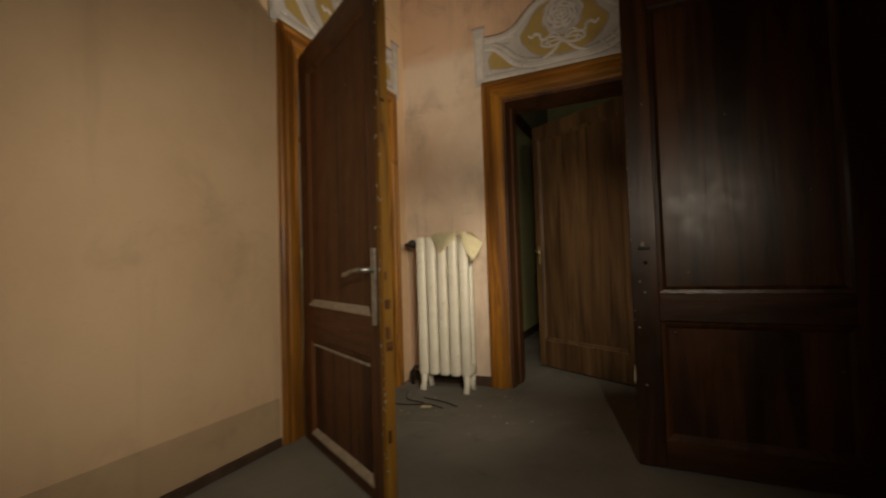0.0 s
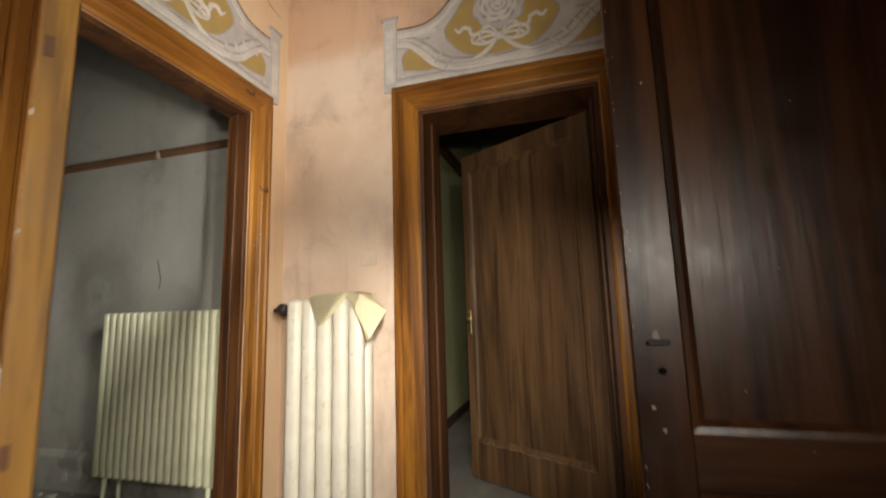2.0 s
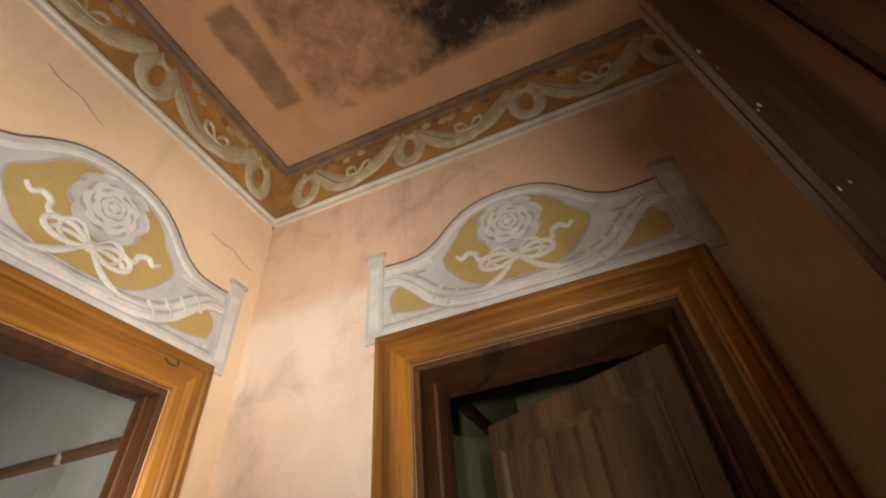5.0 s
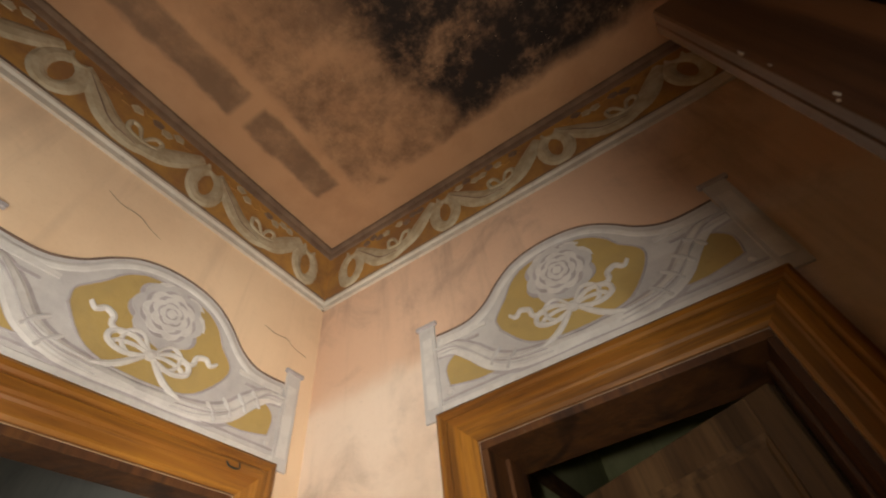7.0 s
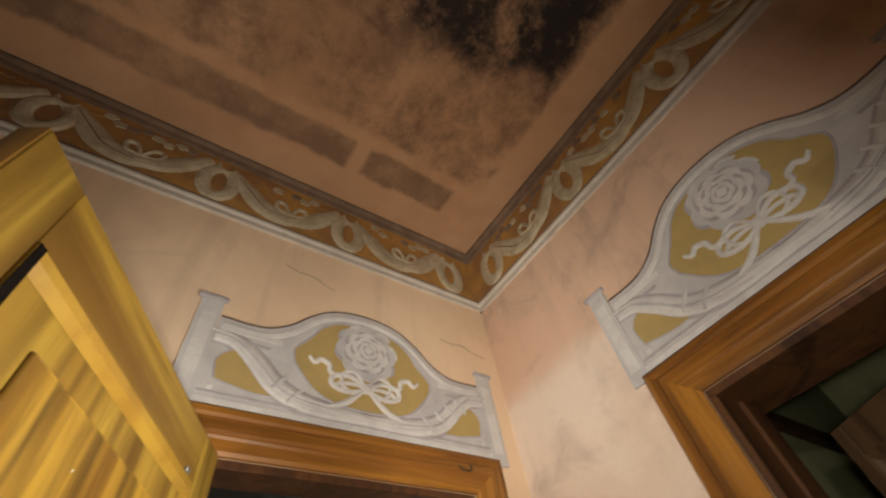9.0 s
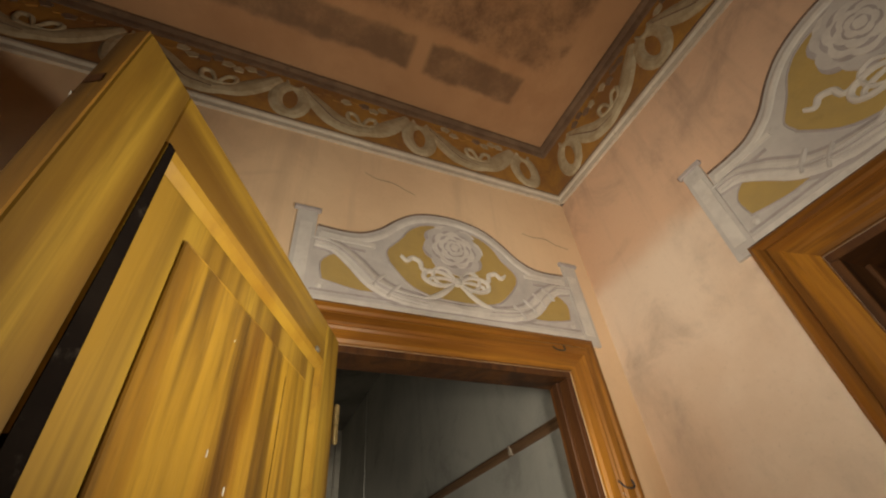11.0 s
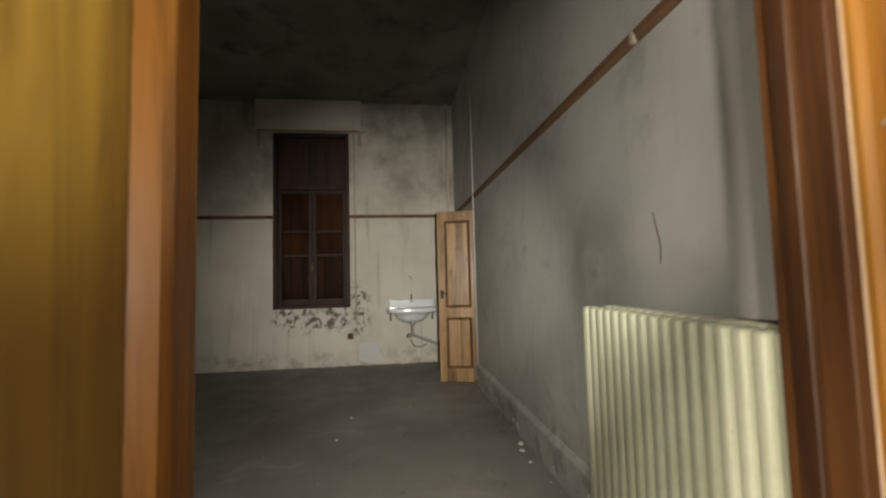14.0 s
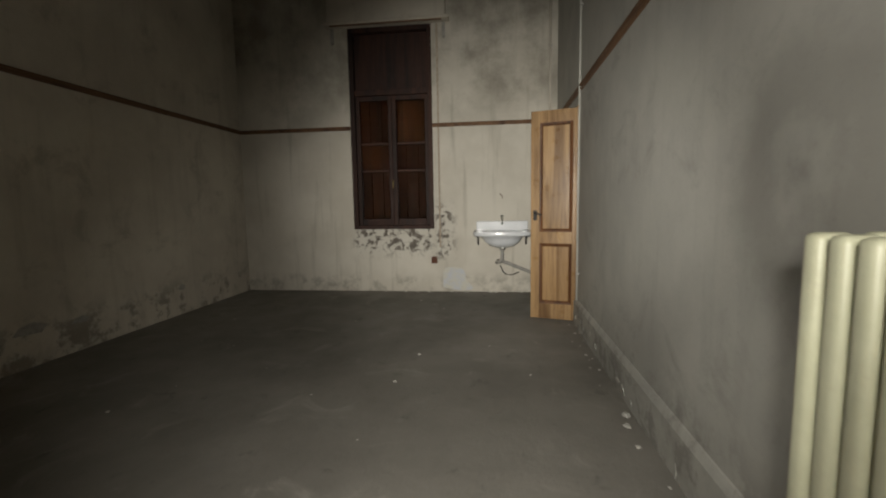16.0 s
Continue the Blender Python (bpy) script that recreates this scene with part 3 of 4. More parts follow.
def door_casing(name, m, w, h, depth, label, rebate=0.0):
    """Moulded surround on the face, with a lining through the wall. Local: x along, -y out of the wall, z up."""
    root = thing(name, label, "door frame", m, kind="structure")
    k = len(CASING)
    for side, nm in ((-1, "jamb"), (1, "jamb")):
        bm = bmesh.new()
        a = [bm.verts.new((side * (w / 2 + 0.151 - u), -v, 0)) for u, v in CASING]
        b = [bm.verts.new((side * (w / 2 + 0.151 - u), -v, h + 0.151 - u)) for u, v in CASING]
        for i in range(k):
            bm.faces.new((a[i], a[(i + 1) % k], b[(i + 1) % k], b[i]))
        bm.faces.new(a)
        bm.faces.new(b)
        part(nm, bm, FRAME, root)
        if side < 0 and rebate:
            part("lining", boxed(-w / 2 - rebate, -w / 2 - rebate + 0.012, 0.004, depth, 0, h - 0.027, bevel=0.002), FRAME, root, "thin wooden lining behind the hinge rebate")
            continue
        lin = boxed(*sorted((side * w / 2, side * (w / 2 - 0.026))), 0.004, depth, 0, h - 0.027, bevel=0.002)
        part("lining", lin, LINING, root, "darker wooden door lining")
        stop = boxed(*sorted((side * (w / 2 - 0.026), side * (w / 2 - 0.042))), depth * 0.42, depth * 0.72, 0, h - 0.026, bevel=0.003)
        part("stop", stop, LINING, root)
    bm = bmesh.new()
    a = [bm.verts.new((-(w / 2 + 0.151 - u), -v, h + 0.151 - u)) for u, v in CASING]
    b = [bm.verts.new((w / 2 + 0.151 - u, -v, h + 0.151 - u)) for u, v in CASING]
    for i in range(k):
        bm.faces.new((a[i], a[(i + 1) % k], b[(i + 1) % k], b[i]))
    bm.faces.new(a)
    bm.faces.new(b)
    part("head", bm, FRAME_H, root)
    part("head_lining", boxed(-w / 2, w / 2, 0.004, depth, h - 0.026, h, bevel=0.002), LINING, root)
    return root


TURN_LEFT = pose(XL, (LD0 + LD1) / 2, 0, 0, 0, 90)
door_casing("doorframe_1", TURN_LEFT, LD1 - LD0, DOOR_TOP, 0.13, "orange-brown varnished moulded door frame, chipped by the latch", REBATE)
door_casing("doorframe_2", pose((FD0 + FD1) / 2, YF, 0), FD1 - FD0, DOOR_TOP, 0.32, "orange-brown varnished moulded door frame round the front doorway")


for m in (pose(XL + 0.034, 2.86, 2.285, 0, 0, 90), pose(XL + 0.034, 2.99, 1.78, 0, 0, 90)):
    solid("wall_hook", tube(bmesh.new(), bezier([(-0.03, 0.004, 0.012), (-0.022, -0.008, -0.008), (0.0, -0.016, -0.016), (0.022, -0.010, -0.006), (0.02, -0.006, 0.014)], 4), 0.0035, 6), BLACK, "small bent iron hook screwed to the door frame", "hook", m, smooth=True)


rng = random.Random(17)
for k in range(16):
    y, z, w = LD1 + rng.uniform(0.004, 0.10), rng.uniform(0.55, 1.75), rng.uniform(0.0012, 0.0032)
    solid("paint_chip", boxed(XL + 0.0345, XL + 0.0375, y, y + w, z, z + w * rng.uniform(1.5, 5)), DUST, "pale chip in the varnish of the door frame", "chip", group="chips in the door frame")


# ---- door leaves ----
def panel_trim(bm, x0, x1, z0, z1, y, out, w=0.022, h=0.012):
    """A bevelled bead round a panel."""
    ring = [(x0, z0), (x1, z0), (x1, z1), (x0, z1)]
    inner = [(x0 + w, z0 + w), (x1 - w, z0 + w), (x1 - w, z1 - w), (x0 + w, z1 - w)]
    lo = [bm.verts.new((x, y, z)) for x, z in ring]
    hi = [bm.verts.new((x, y + out * h, z)) for x, z in ring]
    mid = [bm.verts.new((x * 0.5 + u * 0.5, y + out * h * 0.8, z * 0.5 + v * 0.5)) for (x, z), (u, v) in zip(ring, inner)]
    end = [bm.verts.new((x, y + out * 0.001, z)) for x, z in inner]
    for a, b in ((lo, hi), (hi, mid), (mid, end)):
        for i in range(4):
            bm.faces.new((a[i], a[(i + 1) % 4], b[(i + 1) % 4], b[i]))
    return bm


def leaf(name, label, m, w, h, t, rails, stiles, front, back, front_h, back_h, edge=None, trim=None, back_trim=None):
    """A framed door leaf. Local: hinge at x=0, x to the free edge, y from 0 (front face) to t, z up.
    rails: heights (low, high) from the bottom rail up; the panels lie between."""
    root = thing(name, label, "door", m, kind="structure")
    half = t / 2
    for face, (y0, y1), mat, mat_h in (("front", (0.0, half), front, front_h), ("back", (half, t), back, back_h)):
        for x0, x1 in ((0, stiles[0]), (w - stiles[1], w)):
            part("stile", boxed(x0, x1, y0, y1, 0, h, bevel=0.0025), mat, root)
        for z0, z1 in rails:
            part("rail", boxed(stiles[0], w - stiles[1], y0, y1, z0, z1, bevel=0.002), mat_h, root)
        for (a, b), (c, d) in zip(rails, rails[1:]):
            inset = 0.013
            py = (y0 + inset, y1) if face == "front" else (y0, y1 - inset)
            sheet = part("panel", boxed(stiles[0], w - stiles[1], *py, b, c), mat, root)
            y, out = (y0 + inset, -1) if face == "front" else (y1 - inset, 1)
            part("panel_moulding", panel_trim(bmesh.new(), stiles[0] + 0.001, w - stiles[1] - 0.001, b + 0.001, c - 0.001, y, out, 0.03, 0.016), (back_trim if face == "back" else None) or trim or mat, sheet)
    if edge:
        part("bare_edge", boxed(w, w + 0.003, 0.002, t - 0.002, 0, h), edge, root, "bare yellow worn door edge")
    return root


def lever(root, x, z, y, out, plate_h=0.26, metal=STEEL, reach=-0.12):
    """A long plate with a curved lever handle."""
    plate = part("handle_plate", boxed(x - 0.019, x + 0.019, *sorted((y, y + out * 0.008)), z - plate_h * 0.72, z + plate_h * 0.28, bevel=0.003), metal, root, "dull steel handle plate")
    bm = tube(bmesh.new(), [(x, y, z), (x, y + out * 0.03, z), (x, y + out * 0.05, z), (x + reach * 0.15, y + out * 0.06, z), (x + reach * 0.5, y + out * 0.06, z - 0.004), (x + reach * 0.85, y + out * 0.058, z - 0.016), (x + reach * 1.05, y + out * 0.056, z - 0.020)], [0.011, 0.011, 0.010, 0.010, 0.009, 0.011, 0.012], 10)
    part("handle", bm, metal, plate, "curved metal lever handle", True)


# left leaf: opened into the hall, hinge on the near jamb
yaw = math.degrees(math.atan2(-0.483, 0.8756))
left_leaf = leaf("door_1", "open panelled door, red-brown one side, golden the other", pose(-1.486, 1.909, 0.012, 0, 0, yaw), 0.955, 2.155, 0.042,
                 [(0, 0.05), (0.565, 0.735), (2.03, 2.155)], (0.115, 0.105), RED, GOLD, RED_H, GOLD_H, YELLOW, back_trim=BEAD)
lever(left_leaf, 0.885, 0.925, 0.0, -1, 0.31, STEEL, -0.16)
# broad ledges on the rails, grey with dust
for z in (0.735, 0.05):
    part("dusty_ledge", prism(bmesh.new(), [(0.0, 0.0), (0.0195, 0.0), (0.019, 0.007), (0.003, 0.036), (0.0, 0.036)], (0.118, 0.0135, z + 0.001), (0.846, 0.0135, z + 0.001), (0, -1, 0), (0, 0, 1)), DUST, left_leaf, "ledge grey with dust and painted highlight")
# thin pale bar paints the highlight on the lower panel's top moulding
part("dusty_ledge", boxed(0.15, 0.81, 0.004, 0.013, 0.525, 0.537), DUST, left_leaf, "ledge grey with dust and painted highlight")
for z0, z1 in ((0.83, 1.94), (0.14, 0.475)):
    part("raised_field", boxed(0.205, 0.735, 0.0295, 0.0345, z0, z1, bevel=0.004), GOLD_PANEL, left_leaf, "raised golden panel field with brown streaks")
part("panel_split", boxed(0.318, 0.3195, 0.034, 0.0352, 1.06, 1.90), GAP_SHADE, left_leaf)
part("panel_split", boxed(0.262, 0.2635, 0.034, 0.0352, 0.95, 1.55), DUST, left_leaf)
# raised black strip, drawn as the shade inside the open gap
part("shrinkage_gap", prism(bmesh.new(), [(0.794, 0.10), (0.850, 0.10), (0.850, 1.2), (0.848, 2.03), (0.834, 2.03), (0.808, 1.2)], (0, 0.028, 0), (0, 0.0465, 0), (1, 0, 0), (0, 0, 1)), GAP_SHADE, left_leaf, "black strip drawn as shade in the gap between stile and panel")
for z in (0.3, 1.9):
    bm = lathe(bmesh.new(), [(0.004, -0.055), (0.008, -0.05), (0.008, 0.05), (0.004, 0.055)], pose(-0.006, 0.05, z), 10)
    part("hinge", bm, BRASS, left_leaf, "worn brass pin hinge")
part("worn_strip", boxed(0.925, 0.9545, -0.0012, 0.002, 0.01, 2.14), YELLOW, left_leaf, "strip worn down to golden wood")
part("catch", boxed(0.17, 0.19, 0.042, 0.050, 2.03, 2.042, bevel=0.002), STEEL, left_leaf, "small steel catch")

rng = random.Random(21)
for k in range(52):
    z, w = rng.uniform(0.15, 2.05), rng.uniform(0.0018, 0.005)
    x = 0.955 - abs(rng.gauss(0, 0.016))
    part("paint_chip", prism(bmesh.new(), [(x - w, z - w), (x + w * 0.4, z - w * 1.6), (x + w, z + w), (x - w * 0.3, z + w * 2)], (0, -0.0015, 0), (0, 0.001, 0), (1, 0, 0), (0, 0, 1)), CHIP, left_leaf)
for k in range(14):
    x, z, w = rng.uniform(0.14, 0.8), rng.uniform(0.2, 2.0), rng.uniform(0.002, 0.004)
    y = 0.0115 if not 0.56 < z < 0.79 else -0.001
    part("paint_chip", boxed(x, x + w, y, y + 0.002, z, z + w), CHIP, left_leaf)
for k in range(12):
    x, z, w = rng.uniform(0.22, 0.73), rng.uniform(0.97, 1.90), rng.uniform(0.001, 0.0025)
    part("paint_chip", boxed(x, x + w, 0.034, 0.0362, z, z + w * rng.uniform(2, 6)), CHIP, left_leaf)
for k in range(9):
    z = rng.uniform(0.1, 2.1)
    part("edge_dent", boxed(0.957, 0.9595, 0.005, rng.uniform(0.012, 0.036), z, z + rng.uniform(0.01, 0.05)), LINING, left_leaf)

# right leaf: dark, standing across the hall
right_leaf = leaf("door_2", "dark brown varnished panelled door standing open", pose(1.165, 2.257, 0.012, 0, 0, 180), 0.955, 2.225, 0.04,
                  [(0, 0.12), (0.65, 0.775), (2.095, 2.225)], (0.16, 0.112), DARK, DARK, DARK_H, DARK_H)
part("lock_stub", boxed(0.872, 0.922, 0.04, 0.052, 0.975, 0.988, bevel=0.003), BLACK, right_leaf, "broken black handle stub")
part("tape_scrap", prism(bmesh.new(), [(0.893, 0.99), (0.910, 0.992), (0.906, 1.008), (0.897, 1.011)], (0, 0.0405, 0), (0, 0.044, 0), (1, 0, 0), (0, 0, 1)), DUST, right_leaf, "torn yellowed tape")
bm = lathe(bmesh.new(), [(0.002, 0), (0.009, 0.0), (0.009, 0.003), (0.002, 0.003)], pose(0.893, 0.0405, 0.915, -90), 12)
part("keyhole", bm, GAP_SHADE, right_leaf, "black keyhole")
for x, z in ((0.93, 0.62), (0.90, 0.78), (0.92, 0.83), (0.91, 0.36)):
    part("plug", boxed(x - 0.004, x + 0.004, 0.039, 0.0418, z - 0.004, z + 0.004), DUST, right_leaf)
part("splinter", prism(bmesh.new(), [(0.955, 0.36), (0.963, 0.37), (0.961, 0.43), (0.955, 0.45)], (0, 0.01, 0), (0, 0.03, 0), (1, 0, 0), (0, 0, 1)), PAPER, right_leaf, "pale splintered edge")

rng = random.Random(8)
for k in range(22):
    z, w = rng.uniform(0.2, 2.2), rng.uniform(0.001, 0.0024)
    x = 0.955 - abs(rng.gauss(0, 0.006))
    part("paint_chip", prism(bmesh.new(), [(x - w, z - w), (x, z - w * 2), (x + w * 0.6, z + w), (x - w * 0.4, z + w * rng.uniform(2, 5))], (0, 0.038, 0), (0, 0.0412, 0), (1, 0, 0), (0, 0, 1)), DUST, right_leaf)
for k in range(9):
    x, z, w = rng.uniform(0.2, 0.9), rng.uniform(0.2, 2.1), rng.uniform(0.0015, 0.003)
    y = 0.0405 if x > 0.845 or 0.65 < z < 0.775 else 0.0275
    part("paint_chip", boxed(x, x + w, y - 0.002, y + 0.001, z, z + w * rng.uniform(1, 3)), CHIP, right_leaf)

# front leaf: opened into the green room, hinge on the far jamb
fx, fy = 0.24, 3.52
yaw = math.degrees(math.atan2(4.03 - fy, -0.635 - fx))
front_leaf = leaf("door_3", "worn dark brown wooden door opened inwards", pose(fx, fy, 0.012, 0, 0, yaw), 0.985, 2.165, 0.042,
                  [(0, 0.23), (2.05, 2.165)], (0.09, 0.055), WORN, WORN, WORN, WORN)
lever(front_leaf, 0.955, 1.03, 0.042, 1, 0.16, BRASS, -0.05)
part("dusty_ledge", prism(bmesh.new(), [(0.0, 0.0), (0.016, 0.0), (0.0, 0.010)], (0.1, 0.030, 0.23), (0.92, 0.030, 0.23), (0, 1, 0), (0, 0, 1)), DUST, front_leaf, "ledge grey with dust and painted highlight")

# narrow leaf in the grey room
gx, gy = -6.135, 3.222
yaw = math.degrees(math.atan2(2.824 - gy, -6.25 - gx))
side_leaf = leaf("door_4", "honey-coloured narrow wooden door leaf standing open", pose(gx, gy, 0.012, 0, 0, yaw), 0.43, 2.045, 0.04,
                 [(0, 0.155), (0.76, 0.875), (1.93, 2.045)], (0.03, 0.085), HONEY, HONEY, HONEY, HONEY, trim=LINING)
lever(side_leaf, 0.385, 1.06, 0.04, 1, 0.10, BLACK, -0.07)
part("side_casing", boxed(-0.03, 0.0, -0.02, 0.06, 0, 2.06, bevel=0.004), HONEY, side_leaf)


# ---- painted overdoors ----
def overdoor(name, m, label):
    root = thing(name, label, "wall decoration", m, "painted overdoors")
    top = [(-0.60, 0.36), (-0.50, 0.355), (-0.42, 0.365), (-0.34, 0.41), (-0.27, 0.48), (-0.19, 0.54), (-0.10, 0.572), (0.0, 0.582)]
    top = top + [(-x, z) for x, z in reversed(top[:-1])]
    curve = [tuple(p) for p in bezier(top, 5)]
    part("ground", slab(bmesh.new(), [(-0.62, 0.004), (0.62, 0.004), *reversed(curve)], 0.0, 0.004), LILAC, root, "lilac-grey painted ground")
    part("outline", ribbon(bmesh.new(), [(x, z + 0.006) for x, z in top], 0.014, 0.0, 0.007, 5, False), OUTLINE, root, "dark brown painted outline")
    part("border", ribbon(bmesh.new(), [(x * 0.97, z - 0.03) for x, z in top], 0.035, 0.003, 0.009, 5, False), PALE, root, "pale painted border")
    for s in (-1, 1):
        part("pilaster", slab(bmesh.new(), [(s * 0.605, -0.02), (s * 0.685, -0.02), (s * 0.685, 0.43), (s * 0.605, 0.43)], 0.0, 0.012), LILAC, root)
        part("pilaster_panel", slab(bmesh.new(), [(s * 0.620, 0.03), (s * 0.668, 0.03), (s * 0.668, 0.36), (s * 0.620, 0.36)], 0.011, 0.015), PALE, root)
        part("cap", boxed(*sorted((s * 0.592, s * 0.70)), -0.02, 0.0, 0.425, 0.447, bevel=0.004), SHADE, root, "small brown-grey cap")
        part("stud", lathe(bmesh.new(), [(0.001, 0), (0.013, 0), (0.009, 0.006), (0.001, 0.008)], pose(s * 0.565, -0.004, 0.07, 90), 10), PALE, root)
        part("shoulder_bar", slab(bmesh.new(), [(s * 0.59, 0.30), (s * 0.36, 0.30), (s * 0.36, 0.318), (s * 0.59, 0.322)], 0.003, 0.010), PALE, root)
        part("shoulder_bar", slab(bmesh.new(), [(s * 0.59, 0.265), (s * 0.40, 0.265), (s * 0.40, 0.276), (s * 0.59, 0.28)], 0.003, 0.008), SHADE, root)
        side = bezier([(s * 0.56, 0.10), (s * 0.57, 0.18), (s * 0.52, 0.23), (s * 0.45, 0.225), (s * 0.38, 0.17), (s * 0.31, 0.095), (s * 0.42, 0.075), (s * 0.56, 0.10)], 6)
        part("side_field", slab(bmesh.new(), [tuple(p) for p in side[:-1]], 0.003, 0.0065), OCHRE, root, "ochre painted side field")
        part("side_field_line", ribbon(bmesh.new(), [tuple(p) for p in side[::3]] + [tuple(side[0])], 0.008, 0.004, 0.008, 3, False), SHADE, root)
    part("sill_line", boxed(-0.62, 0.62, -0.010, 0.0, 0.004, 0.030, bevel=0.003), PALE, root)
    part("sill_line", boxed(-0.60, 0.60, -0.008, -0.002, 0.046, 0.054), SHADE, root)
    field = bezier([(-0.30, 0.24), (-0.31, 0.31), (-0.26, 0.36), (-0.22, 0.43), (-0.15, 0.49), (-0.06, 0.51), (0.06, 0.51), (0.15, 0.49), (0.22, 0.43), (0.26, 0.36), (0.31, 0.31), (0.30, 0.24),
                    (0.20, 0.13), (0.08, 0.10), (-0.08, 0.10), (-0.20, 0.13), (-0.30, 0.24)], 5)
    part("field", slab(bmesh.new(), [tuple(p) for p in field[:-1]], 0.003, 0.0065), OCHRE, root, "ochre painted field")
    part("field_line", ribbon(bmesh.new(), [tuple(p) for p in field[::4]] + [tuple(field[0])], 0.010, 0.004, 0.009, 3, False), SHADE, root)
    # ribbon garland from the shoulders to the knot
    sash = [(0.60, 0.272), (0.52, 0.262), (0.445, 0.205), (0.365, 0.125), (0.27, 0.082), (0.14, 0.066), (0.0, 0.062)]
    for s in (-1, 1):
        for w, mat, h in ((0.100, SHADE, 0.010), (0.086, PALE, 0.015)):
            part("garland", ribbon(bmesh.new(), [(s * x, z) for x, z in sash], w, 0.004, h, 7), mat, root)
        for k, off in enumerate((-0.022, 0.004, 0.026)):
            part("garland_fold", ribbon(bmesh.new(), [(s * x + off * s * 0.6, z + off * 0.7) for x, z in sash[:6]], 0.010, 0.012, 0.0185, 6), (LILAC, SHADE, LILAC)[k], root)
        for k in range(4 if s > 0 else 2):
            x, z = s * (0.285 + 0.06 * k), 0.092 + 0.042 * k
            part("garland_tie", ribbon(bmesh.new(), [(x - s * 0.026, z + 0.032), (x + s * 0.004, z + 0.004), (x + s * 0.026, z - 0.030)], 0.020, 0.012, 0.0195, 4), LILAC, root)
        for lift, reach, w in ((0.0, 0.14, 0.024), (0.022, 0.10, 0.018), (-0.03, 0.12, 0.018)):
            part("bow_loop", ribbon(bmesh.new(), [(0, 0.195), (s * reach * 0.5, 0.235 + lift), (s * reach, 0.225 + lift), (s * reach * 1.05, 0.185 + lift * 0.5), (s * reach * 0.6, 0.165), (0, 0.192)], w, 0.006, 0.018, 6), PALE, root)
        part("bow_tail", ribbon(bmesh.new(), [(s * 0.01, 0.19), (s * 0.06, 0.14), (s * 0.10, 0.11), (s * 0.16, 0.085)], 0.028, 0.006, 0.017, 6), PALE, root)
        part("streamer", ribbon(bmesh.new(), [(s * 0.10, 0.225), (s * 0.155, 0.235), (s * 0.165, 0.27), (s * 0.20, 0.285), (s * 0.225, 0.265), (s * 0.25, 0.285)], 0.026, 0.006, 0.017, 6), PALE, root)
    part("knot", lathe(bmesh.new(), [(0.001, 0), (0.024, 0), (0.02, 0.014), (0.001, 0.02)], pose(0, -0.004, 0.195, 90), 12), PALE, root)
    # rose of scalloped rings
    rng = random.Random(5)
    for i, (r, n, mat) in enumerate(((0.152, 8, SHADE), (0.144, 8, LILAC), (0.112, 7, SHADE), (0.105, 7, PALE), (0.082, 6, SHADE), (0.075, 6, PALE), (0.052, 5, SHADE), (0.045, 5, PALE), (0.026, 4, SHADE), (0.02, 4, PALE))):
        ph = rng.uniform(0, 6)
        ring = []
        for k in range(n * 8):
            a = 2 * math.pi * k / (n * 8)
            rr = r * (0.80 + 0.20 * abs(math.sin(a * n / 2 + ph)) ** 0.6)
            ring.append((rr * math.cos(a), 0.378 + rr * math.sin(a)))
        part("rose_petals", slab(bmesh.new(), ring, 0.004, 0.009 + 0.002 * i), mat, root)
    for dx, dz, a in ((-0.06, 0.125, 30), (0.08, 0.12, -20), (0.13, 0.05, -60)):
        c, s = math.cos(radians(a)), math.sin(radians(a))
        pts = [(dx + u * c - v * s, 0.372 + dz + u * s + v * c) for u, v in ((-0.04, 0), (-0.015, 0.013), (0.02, 0.012), (0.045, 0), (0.02, -0.012), (-0.015, -0.013))]
        part("rose_leaf", slab(bmesh.new(), pts, 0.004, 0.010), PALE, root)
    return root


LABEL = "painted overdoor with rose, bow and ribbons on ochre"
first = overdoor("overdoor_panel", pose(-0.2, YF, 2.357), LABEL)
copy_thing(first, pose(XL, 2.437, 2.357, 0, 0, 90))


